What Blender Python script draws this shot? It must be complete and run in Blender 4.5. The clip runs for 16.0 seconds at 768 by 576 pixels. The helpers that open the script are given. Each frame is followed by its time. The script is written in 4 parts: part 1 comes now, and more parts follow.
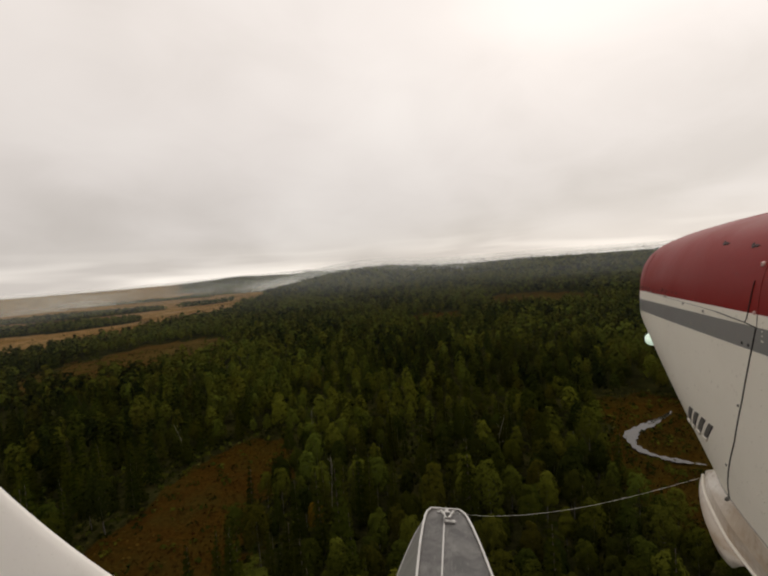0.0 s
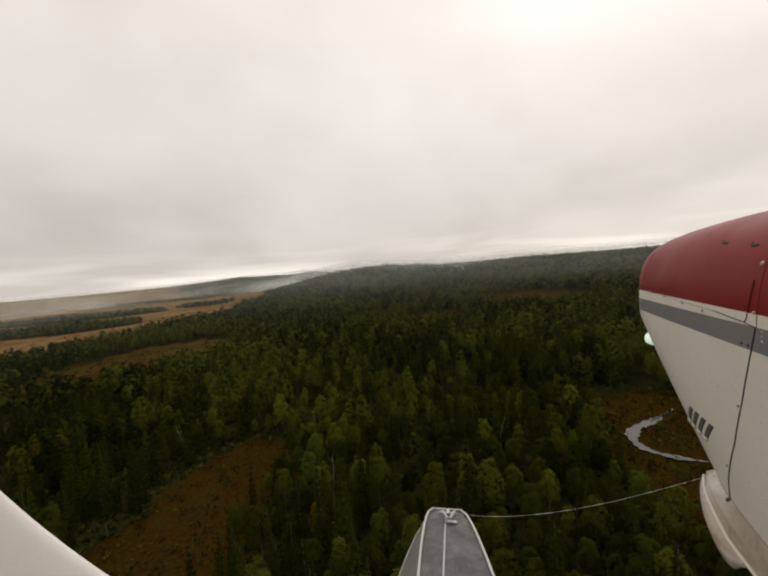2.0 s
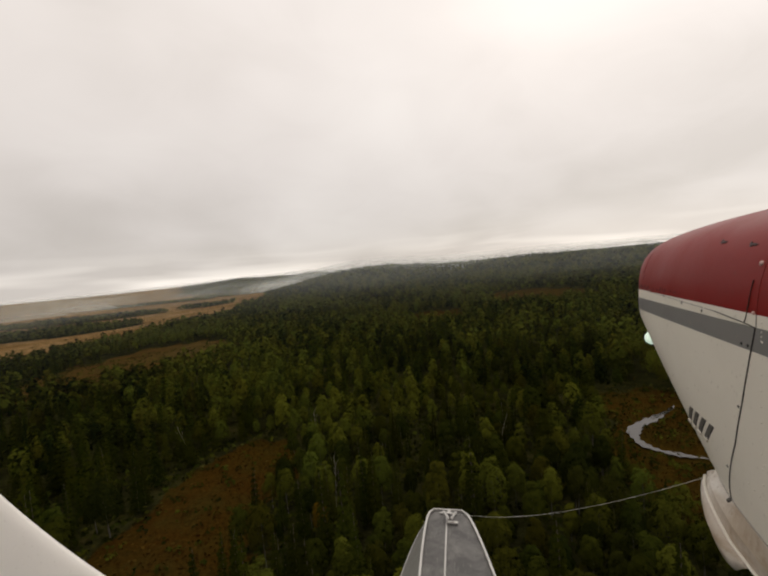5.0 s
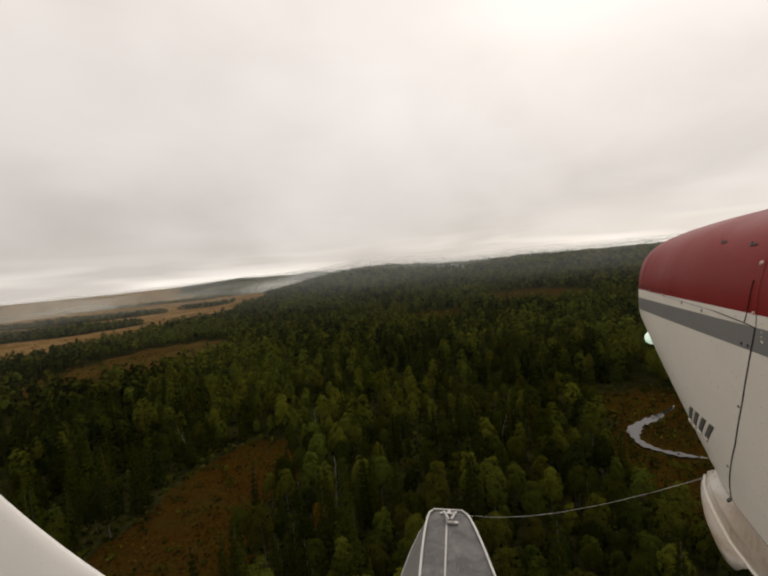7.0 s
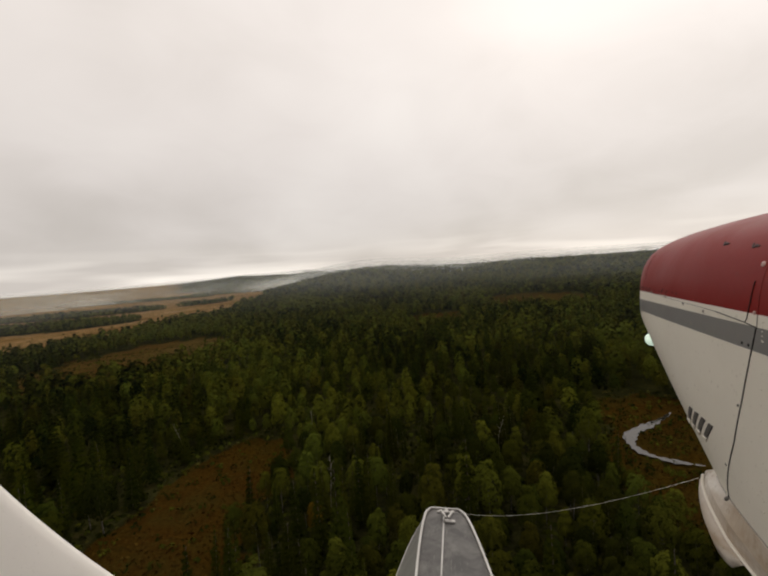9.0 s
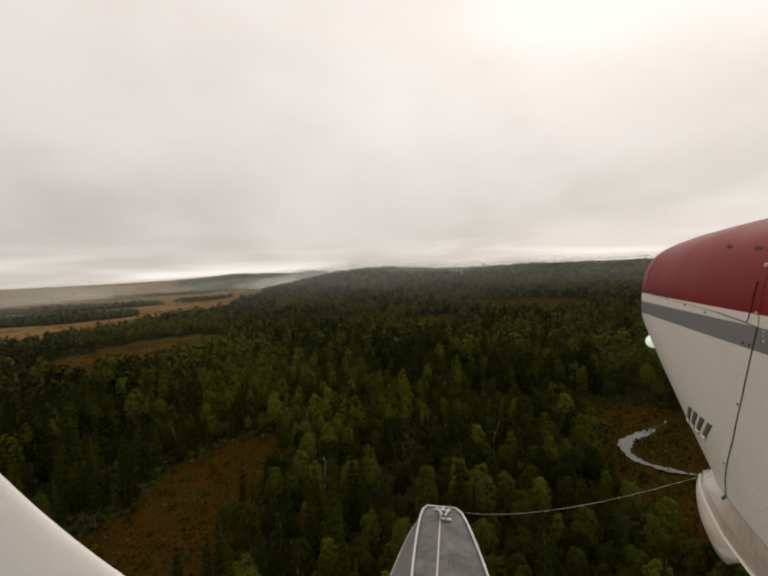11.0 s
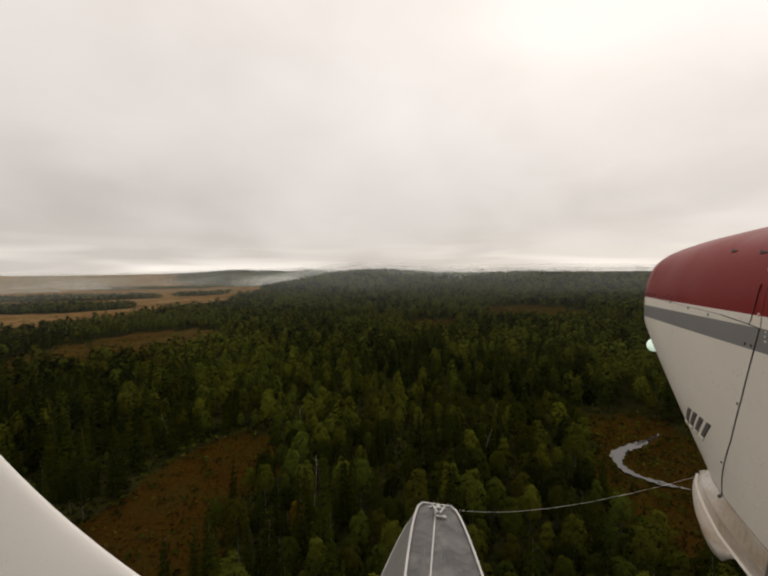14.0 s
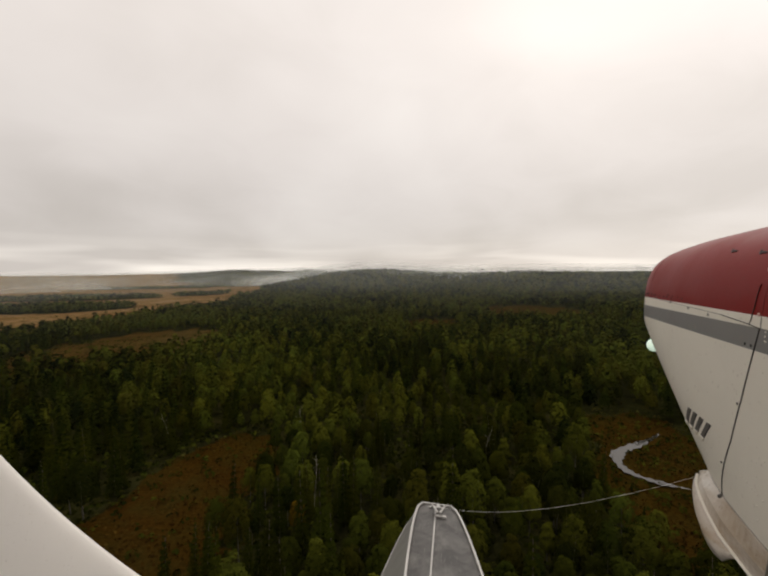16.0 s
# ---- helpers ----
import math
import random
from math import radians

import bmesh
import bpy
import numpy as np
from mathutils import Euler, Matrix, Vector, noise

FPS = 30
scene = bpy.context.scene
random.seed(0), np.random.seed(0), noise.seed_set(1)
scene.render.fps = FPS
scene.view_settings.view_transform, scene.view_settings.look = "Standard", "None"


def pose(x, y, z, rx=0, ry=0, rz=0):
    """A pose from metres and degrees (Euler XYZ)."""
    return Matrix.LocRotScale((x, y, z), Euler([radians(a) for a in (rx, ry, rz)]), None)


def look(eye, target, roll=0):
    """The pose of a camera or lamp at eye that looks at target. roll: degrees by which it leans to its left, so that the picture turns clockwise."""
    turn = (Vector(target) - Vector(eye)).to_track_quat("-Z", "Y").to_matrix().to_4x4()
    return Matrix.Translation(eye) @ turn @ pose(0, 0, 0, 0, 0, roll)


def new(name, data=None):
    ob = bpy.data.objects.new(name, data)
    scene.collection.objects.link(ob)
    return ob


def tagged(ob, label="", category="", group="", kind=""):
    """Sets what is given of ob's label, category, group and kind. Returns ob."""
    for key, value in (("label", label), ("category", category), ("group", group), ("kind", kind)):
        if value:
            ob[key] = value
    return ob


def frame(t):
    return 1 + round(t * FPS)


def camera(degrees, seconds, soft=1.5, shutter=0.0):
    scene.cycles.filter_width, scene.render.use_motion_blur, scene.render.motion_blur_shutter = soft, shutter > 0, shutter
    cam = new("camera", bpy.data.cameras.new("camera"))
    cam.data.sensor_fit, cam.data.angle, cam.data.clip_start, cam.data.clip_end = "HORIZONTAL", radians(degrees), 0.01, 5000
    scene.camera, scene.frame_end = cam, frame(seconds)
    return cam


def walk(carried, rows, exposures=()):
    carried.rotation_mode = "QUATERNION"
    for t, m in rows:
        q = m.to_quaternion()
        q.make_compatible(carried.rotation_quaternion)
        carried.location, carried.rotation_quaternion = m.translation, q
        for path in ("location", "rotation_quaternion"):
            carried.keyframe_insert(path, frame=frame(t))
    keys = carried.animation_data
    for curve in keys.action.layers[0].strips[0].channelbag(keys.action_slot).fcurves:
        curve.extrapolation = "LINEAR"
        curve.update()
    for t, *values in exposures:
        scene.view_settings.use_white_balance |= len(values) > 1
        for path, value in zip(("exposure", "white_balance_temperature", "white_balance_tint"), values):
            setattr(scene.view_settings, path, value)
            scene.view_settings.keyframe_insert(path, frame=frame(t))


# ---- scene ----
cam = camera(87.1, 16.0, 2.3)

# The aircraft and its camera hang over the woods; the camera banks a little and levels out.
HEIGHT = 42.0
PITCH = 87.8
BANK = 3.5
rows = []
for t, roll in ((0.0, 4.9), (1.5, 5.3), (3.5, 5.6), (5.2, 5.9), (6.5, 6.0), (7.3, 5.8), (8.0, 5.4), (9.0, 4.7), (10.0, 4.0), (11.0, 3.2),
                (11.6, 2.7), (12.0, 2.1), (12.4, 1.4), (13.0, 1.0), (14.0, 0.9), (16.0, 0.9)):
    d = roll - BANK
    rows.append((t, pose(0.0205 * d, 0.0137 * d, HEIGHT + 0.0163 * d, PITCH - 0.12 * d, roll, 0.06 * d)))
walk(cam, rows)

# ---- sky and light ----
world = bpy.data.worlds.new("overcast_sky")
scene.world = world
world.use_nodes = True
nt = world.node_tree
nt.nodes.clear()


def node(tree, kind, **values):
    n = tree.nodes.new(kind)
    for key, value in values.items():
        n.inputs[key].default_value = value
    return n


def ramp(tree, source, stops):
    n = tree.nodes.new("ShaderNodeValToRGB")
    while len(n.color_ramp.elements) < len(stops):
        n.color_ramp.elements.new(0.5)
    for e, (p, c) in zip(n.color_ramp.elements, stops):
        e.position, e.color = p, (*c, 1)
    tree.links.new(source, n.inputs[0])
    return n.outputs[0]


def maths(tree, op, a, b):
    n = tree.nodes.new("ShaderNodeMath")
    n.operation = op
    for i, v in enumerate((a, b)):
        if isinstance(v, (int, float)):
            n.inputs[i].default_value = v
        else:
            tree.links.new(v, n.inputs[i])
    return n.outputs[0]


def mixed(tree, fac, a, b, blend="MIX"):
    n = tree.nodes.new("ShaderNodeMix")
    n.data_type, n.blend_type = "RGBA", blend
    for i, v in ((0, fac), (6, a), (7, b)):
        if isinstance(v, (int, float)):
            n.inputs[i].default_value = v
        elif isinstance(v, tuple):
            n.inputs[i].default_value = (*v, 1)
        else:
            tree.links.new(v, n.inputs[i])
    return n.outputs[2]


def noise_of(tree, vector, scale, detail=4.0, rough=0.55, distortion=0.0):
    n = node(tree, "ShaderNodeTexNoise", Scale=scale, Detail=detail, Roughness=rough, Distortion=distortion)
    if vector is not None:
        tree.links.new(vector, n.inputs["Vector"])
    return n.outputs["Fac"]


coord = nt.nodes.new("ShaderNodeTexCoord").outputs["Generated"]
sep = nt.nodes.new("ShaderNodeSeparateXYZ")
nt.links.new(coord, sep.inputs[0])
up = maths(nt, "MAXIMUM", sep.outputs[2], 0.0)
den = maths(nt, "ADD", up, 0.36)
flat = nt.nodes.new("ShaderNodeCombineXYZ")
nt.links.new(maths(nt, "DIVIDE", sep.outputs[0], den), flat.inputs[0])
nt.links.new(maths(nt, "DIVIDE", sep.outputs[1], den), flat.inputs[1])
broad = noise_of(nt, flat.outputs[0], 0.95, 2.0, 0.45, 0.5)
fine = noise_of(nt, flat.outputs[0], 3.4, 4.0, 0.55, 0.6)
both = maths(nt, "ADD", maths(nt, "MULTIPLY", broad, 0.85), maths(nt, "MULTIPLY", fine, 0.15))
cloud = ramp(nt, both, ((0.34, (0.735, 0.675, 0.632)), (0.48, (0.855, 0.79, 0.752)), (0.64, (0.955, 0.893, 0.852))))
lift = ramp(nt, up, ((0.0, (0.76, 0.76, 0.76)), (0.16, (0.87, 0.87, 0.87)), (0.50, (1.13, 1.13, 1.13))))
cloud = mixed(nt, 1.0, cloud, lift, "MULTIPLY")
across_sky = ramp(nt, maths(nt, "ADD", maths(nt, "MULTIPLY", sep.outputs[0], 0.5), 0.5), ((0.18, (0.92, 0.92, 0.92)), (0.55, (0.98, 0.98, 0.98)), (0.82, (1.15, 1.15, 1.15))))
cloud = mixed(nt, 1.0, cloud, across_sky, "MULTIPLY")
# bright gaps low over the horizon, lying in long flat streaks
stretch = nt.nodes.new("ShaderNodeMapping")
stretch.inputs["Scale"].default_value = (2.6, 2.6, 26.0)
nt.links.new(coord, stretch.inputs[0])
streak = noise_of(nt, stretch.outputs[0], 1.0, 2.0, 0.5, 0.4)
streak = ramp(nt, streak, ((0.42, (0, 0, 0)), (0.62, (1, 1, 1))))
low = ramp(nt, up, ((0.0, (0.3, 0.3, 0.3)), (0.020, (0.8, 0.8, 0.8)), (0.045, (0.36, 0.36, 0.36)), (0.09, (0, 0, 0))))
side = ramp(nt, maths(nt, "MULTIPLY", sep.outputs[0], -1.0), ((0.0, (0.75, 0.75, 0.75)), (0.45, (1, 1, 1)), (0.62, (1.5, 1.5, 1.5))))
cloud = mixed(nt, maths(nt, "MULTIPLY", maths(nt, "MULTIPLY", streak, low), side), cloud, (1.12, 1.05, 0.98))
sky = nt.nodes.new("ShaderNodeTexSky")
sky.sky_type, sky.sun_disc = "NISHITA", False
sky.sun_elevation, sky.sun_rotation = radians(38), radians(25)
sky_dim = mixed(nt, 1.0, sky.outputs[0], (0.10, 0.10, 0.10), "MULTIPLY")
total = mixed(nt, 0.94, sky_dim, cloud)
total = mixed(nt, 1.0, total, (1.012, 1.0, 0.975), "MULTIPLY")
back = node(nt, "ShaderNodeBackground", Strength=1.0)
nt.links.new(total, back.inputs["Color"])
out = nt.nodes.new("ShaderNodeOutputWorld")
nt.links.new(back.outputs[0], out.inputs[0])

sun_data = bpy.data.lights.new("sun", "SUN")
sun_data.energy, sun_data.angle, sun_data.color = 0.5, radians(25), (1.0, 0.95, 0.88)
sun = new("sun", sun_data)
sun.matrix_world = look((60, 130, 160), (0, 0, 0))


# ---- materials ----
def material(name):
    m = bpy.data.materials.new(name)
    m.use_nodes = True
    return m, m.node_tree, m.node_tree.nodes["Principled BSDF"]


def bumped(tree, bsdf, height, strength, distance=0.02):
    b = node(tree, "ShaderNodeBump", Strength=strength, Distance=distance)
    tree.links.new(height, b.inputs["Height"])
    tree.links.new(b.outputs[0], bsdf.inputs["Normal"])


def paint(name, colour, rough=0.32, dirt=(0.30, 0.25, 0.19), amount=0.35, metallic=0.0, grain=60.0):
    """Weathered aircraft paint or metal: large faint stains, small specks and a slightly uneven gloss."""
    m, t, b = material(name)
    pos = t.nodes.new("ShaderNodeTexCoord").outputs["Object"]
    stain = ramp(t, noise_of(t, pos, 3.0, 5.0, 0.6, 0.5), ((0.45, (0, 0, 0)), (0.75, (1, 1, 1))))
    speck = ramp(t, noise_of(t, pos, grain, 2.0, 0.5), ((0.66, (0, 0, 0)), (0.74, (1, 1, 1))))
    c = mixed(t, maths(t, "MULTIPLY", stain, amount), colour, tuple(x * 0.75 + y * 0.25 for x, y in zip(colour, dirt)))
    c = mixed(t, maths(t, "MULTIPLY", speck, amount), c, dirt)
    t.links.new(c, b.inputs["Base Color"])
    r = maths(t, "ADD", maths(t, "MULTIPLY", stain, 0.16), rough)
    t.links.new(r, b.inputs["Roughness"])
    b.inputs["Metallic"].default_value = metallic
    bumped(t, b, noise_of(t, pos, 9.0, 3.0), 0.06, 0.01)
    return m


WHITE = paint("white_paint", (0.755, 0.718, 0.628))
CLEAN = paint("clean_white_paint", (0.80, 0.77, 0.72), 0.3, (0.4, 0.36, 0.3), 0.2)


def stained_paint():
    """White paint under a film of brown exhaust, streaked along the body."""
    m, t, b = material("stained_white_paint")
    pos = t.nodes.new("ShaderNodeTexCoord").outputs["Object"]
    stretch_ = t.nodes.new("ShaderNodeMapping")
    stretch_.inputs["Scale"].default_value = (9.0, 2.2, 9.0)
    t.links.new(pos, stretch_.inputs[0])
    film = ramp(t, noise_of(t, stretch_.outputs[0], 1.0, 5.0, 0.6, 0.6), ((0.40, (0, 0, 0)), (0.68, (1, 1, 1))))
    speck = ramp(t, noise_of(t, pos, 70.0, 3.0, 0.6), ((0.60, (0, 0, 0)), (0.72, (1, 1, 1))))
    c = mixed(t, maths(t, "MULTIPLY", film, 0.8), (0.60, 0.57, 0.52), (0.30, 0.215, 0.13))
    t.links.new(mixed(t, maths(t, "MULTIPLY", speck, 0.4), c, (0.18, 0.12, 0.07)), b.inputs["Base Color"])
    b.inputs["Roughness"].default_value = 0.45
    bumped(t, b, film, 0.05, 0.01)
    return m


STAINED = stained_paint()
HULL = paint("dull_float_side", (0.13, 0.13, 0.115), 0.5, (0.25, 0.24, 0.2), 0.5, 0.0, 20.0)
RED = paint("red_paint", (0.198, 0.0105, 0.0090), 0.34, (0.10, 0.03, 0.02), 0.25)
RED.node_tree.nodes["Principled BSDF"].inputs["Specular IOR Level"].default_value = 0.09
GREY = paint("grey_stripe", (0.20, 0.195, 0.19))
DARK = paint("dark_gap", (0.012, 0.011, 0.010), 0.7)
def deck_paint():
    """Grey walkway paint, scuffed dark in patches and rubbed pale in fine scratches."""
    m, t, b = material("worn_grey_deck")
    pos = t.nodes.new("ShaderNodeTexCoord").outputs["Object"]
    scuff = ramp(t, noise_of(t, pos, 7.0, 6.0, 0.65, 0.6), ((0.38, (0.060, 0.058, 0.055)), (0.55, (0.105, 0.100, 0.095)), (0.70, (0.150, 0.145, 0.135))))
    stretch_ = t.nodes.new("ShaderNodeMapping")
    stretch_.inputs["Scale"].default_value = (90.0, 7.0, 1.0)
    t.links.new(pos, stretch_.inputs[0])
    scratch = ramp(t, noise_of(t, stretch_.outputs[0], 1.0, 3.0, 0.6), ((0.60, (0, 0, 0)), (0.72, (1, 1, 1))))
    t.links.new(mixed(t, maths(t, "MULTIPLY", scratch, 0.45), scuff, (0.24, 0.23, 0.21)), b.inputs["Base Color"])
    b.inputs["Roughness"].default_value = 0.6
    bumped(t, b, noise_of(t, pos, 220.0, 2.0), 0.15, 0.002)
    return m


DECK = deck_paint()
METAL = paint("bare_aluminium", (0.40, 0.39, 0.37), 0.45, (0.12, 0.11, 0.10), 0.6, 0.6, 25.0)
ROPE = paint("pale_rope", (0.78, 0.76, 0.70), 0.8, (0.2, 0.18, 0.15), 0.3, 0.0, 400.0)


def leaf_material(name, stops, random_source):
    m, t, b = material(name)
    if random_source == "object":
        r = t.nodes.new("ShaderNodeObjectInfo").outputs["Random"]
    else:
        a = t.nodes.new("ShaderNodeAttribute")
        a.attribute_name = "tint"
        r = a.outputs["Fac"]
    base = ramp(t, r, stops)
    other = maths(t, "FRACT", maths(t, "MULTIPLY", r, 37.7), 0.0)
    base = mixed(t, ramp(t, other, ((0.66, (0, 0, 0)), (1.0, (0.5, 0.5, 0.5)))), base, tuple(0.5 * c for c in (stops[-2][1][0] * 1.15, stops[-2][1][1] * 0.88, stops[-2][1][2])))
    # some trees stay fresh green while the others yellow
    fresh = maths(t, "FRACT", maths(t, "MULTIPLY", r, 91.3), 0.0)
    base = mixed(t, 1.0, base, ramp(t, fresh, ((0.0, (0.88, 1.03, 1.15)), (0.5, (0.98, 1.0, 1.0)), (1.0, (1.05, 1.0, 0.9)))), "MULTIPLY")
    island = t.nodes.new("ShaderNodeNewGeometry").outputs["Random Per Island"]
    vary = ramp(t, island, ((0.0, (0.92, 0.92, 0.92)), (1.0, (1.07, 1.07, 1.05))))
    t.links.new(mixed(t, 1.0, base, vary, "MULTIPLY"), b.inputs["Base Color"])
    b.inputs["Roughness"].default_value = 0.75
    b.inputs["Specular IOR Level"].default_value = 0.0
    return m


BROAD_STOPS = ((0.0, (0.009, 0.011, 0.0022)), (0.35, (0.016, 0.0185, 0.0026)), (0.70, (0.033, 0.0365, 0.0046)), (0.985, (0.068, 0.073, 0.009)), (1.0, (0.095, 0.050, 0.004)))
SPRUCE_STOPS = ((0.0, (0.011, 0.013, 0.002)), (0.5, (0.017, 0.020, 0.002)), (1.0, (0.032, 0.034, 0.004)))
BROAD = leaf_material("broadleaf_foliage", BROAD_STOPS, "object")
SPRUCE = leaf_material("spruce_needles", SPRUCE_STOPS, "object")
BROAD_FAR = leaf_material("broadleaf_woods_foliage", BROAD_STOPS, "tint")
SPRUCE_FAR = leaf_material("spruce_woods_needles", SPRUCE_STOPS, "tint")


def bark(name, light, dark):
    m, t, b = material(name)
    pos = t.nodes.new("ShaderNodeTexCoord").outputs["Object"]
    n = noise_of(t, pos, 6.0, 4.0, 0.6)
    t.links.new(ramp(t, n, ((0.42, dark), (0.58, light))), b.inputs["Base Color"])
    b.inputs["Roughness"].default_value = 0.9
    bumped(t, b, n, 0.4, 0.03)
    return m


PALE_BARK = bark("pale_bark", (0.095, 0.085, 0.068), (0.03, 0.026, 0.02))
WHITE_BARK = bark("white_birch_bark", (0.27, 0.245, 0.205), (0.09, 0.08, 0.065))
BROWN_BARK = bark("brown_bark", (0.07, 0.055, 0.04), (0.025, 0.02, 0.015))


def ground_material():
    m, t, b = material("bog_and_forest_floor")
    pos = t.nodes.new("ShaderNodeTexCoord").outputs["Object"]
    a = t.nodes.new("ShaderNodeAttribute")
    a.attribute_name = "bog"
    big = noise_of(t, pos, 0.012, 5.0, 0.6, 0.6)
    mid = noise_of(t, pos, 0.11, 5.0, 0.65, 0.4)
    small = noise_of(t, pos, 1.6, 5.0, 0.65)
    far_pale = t.nodes.new("ShaderNodeAttribute")
    far_pale.attribute_name = "sedge"
    moss = ramp(t, big, ((0.36, (0.034, 0.016, 0.003)), (0.52, (0.038, 0.021, 0.003)), (0.68, (0.042, 0.029, 0.005))))
    # tan sedge of the far bog, made paler to hold the haze over it
    sedge = ramp(t, big, ((0.36, (0.16, 0.088, 0.028)), (0.52, (0.21, 0.128, 0.050)), (0.68, (0.26, 0.172, 0.080))))
    bog = mixed(t, far_pale.outputs["Fac"], moss, sedge)
    bog = mixed(t, maths(t, "MULTIPLY", ramp(t, mid, ((0.42, (0, 0, 0)), (0.62, (1, 1, 1)))), 0.6), bog, (0.030, 0.024, 0.005))
    floor_c = ramp(t, mid, ((0.38, (0.014, 0.014, 0.005)), (0.55, (0.026, 0.026, 0.008)), (0.70, (0.042, 0.036, 0.011))))
    edge = maths(t, "ADD", a.outputs["Fac"], maths(t, "MULTIPLY", maths(t, "SUBTRACT", mid, 0.5), 0.9))
    c = mixed(t, ramp(t, edge, ((0.40, (0, 0, 0)), (0.60, (1, 1, 1)))), floor_c, bog)
    c = mixed(t, 1.0, c, ramp(t, small, ((0.3, (0.6, 0.6, 0.6)), (0.7, (1.3, 1.3, 1.3)))), "MULTIPLY")
    t.links.new(c, b.inputs["Base Color"])
    b.inputs["Roughness"].default_value = 0.95
    b.inputs["Specular IOR Level"].default_value = 0.0
    bumped(t, b, small, 0.7, 0.35)
    return m


# ---- plan of the land: where the open bog lies ----
def ease(v):
    v = np.clip(v, 0, 1)
    return v * v * (3 - 2 * v)


def far_hills(x, y):
    """Low wooded hills far off, behind the bog."""
    az = np.arctan2(x, np.maximum(y, 1.0))
    rise = (62 + 5 * np.sin(az * 31 + 1) + 3 * np.sin(az * 67)) * np.exp(-((az + 0.19) / 0.21) ** 2)
    return rise * ease((np.hypot(x, y) - 1900) / 700) * (y > 0)


def bog_share(x, y, far_pale_only=False):
    """1 on open bog, 0 in the woods (arrays)."""
    wob = 26 * np.sin(x * 0.013 + 1.0) * np.cos(y * 0.011) + 10 * np.sin(x * 0.05 + y * 0.031)
    s = np.zeros_like(x)
    # the great bog beyond the woods: past a slanting edge
    along = (-262 - x) + 0.10 * (y - 261)
    s = np.maximum(s, np.clip((along * -1 + wob - 0) / -20, 0, 1))
    # groves standing in it
    for cx, cy, rx, ry in ((-520, 560, 150, 60), (-690, 860, 230, 60), (-420, 930, 70, 40), (-950, 1650, 260, 70), (-560, 1900, 330, 130), (-300, 2700, 500, 120)):
        g = np.clip((1.15 - np.hypot((x - cx) / rx, (y - cy) / ry) + wob * 0.006) / 0.15, 0, 1)
        s = np.minimum(s, 1 - g)
    s = s * (1 - np.clip((far_hills(x, y) - 5) / 10, 0, 1))
    # where the haze-paled tan goes: the great bog, faintly the far opening
    if far_pale_only:
        return np.maximum(s, 0.13 * np.clip((1.2 - np.hypot((x + 152) / 52, (y - 250) / 72)) / 0.2, 0, 1))
    # small openings in the woods
    for cx, cy, rx, ry in ((-152, 250, 50, 70), (-37, 86, 12, 20), (-40, 61, 15, 20), (64, 94, 15, 24), (54, 79, 12, 18), (46, 66, 8, 13), (150, 400, 60, 60), (40, 330, 30, 40)):
        ragged = 0.16 * np.sin(x * 0.23 + 0.4 * cy) * np.sin(y * 0.19 + 1.7) + 0.09 * np.sin(x * 0.61 - y * 0.47)
        g = np.clip((1.08 - np.hypot((x - cx) / rx, (y - cy) / ry) + wob * 0.004 + ragged) / 0.22, 0, 1)
        s = np.maximum(s, g)
    # the bog already flown over, behind
    s = np.maximum(s, np.clip((-335 - y + wob) / 15, 0, 1) * np.clip((760 + y) / 15, 0, 1))
    return s


def hill(x, y):
    """Height of the land: flat bog and lowland, rising ahead to a broad wooded ridge and gently to the far plain."""
    east = ease((x + 400 - 0.10 * (y - 600)) / 400)
    near_ridge = ease((y - 330) / 560) * east * (19.0 + 12.0 * ease((x - 60) / 320) + 2.5 * np.sin(x * 0.0045 + 0.8) + 1.0 * np.sin(x * 0.013 + y * 0.004))
    knoll = 27.0 * np.exp(-((x + 50) / 220) ** 2 - ((y - 950) / 300) ** 2)
    az = np.arctan2(x, np.maximum(y, 1.0))
    far_plain = 75.0 * ease((np.hypot(x, y) - 1900) / 2300) * ease((-0.12 - az) / 0.25) * (y > 0)
    return near_ridge + knoll + far_hills(x, y) + far_plain


# ---- ground ----
def mesh_from(name, verts, faces, mats=(), smooth=False):
    me = bpy.data.meshes.new(name)
    me.from_pydata(verts, [], faces)
    for m in mats:
        me.materials.append(m)
    if smooth:
        me.polygons.foreach_set("use_smooth", [True] * len(me.polygons))
    return me


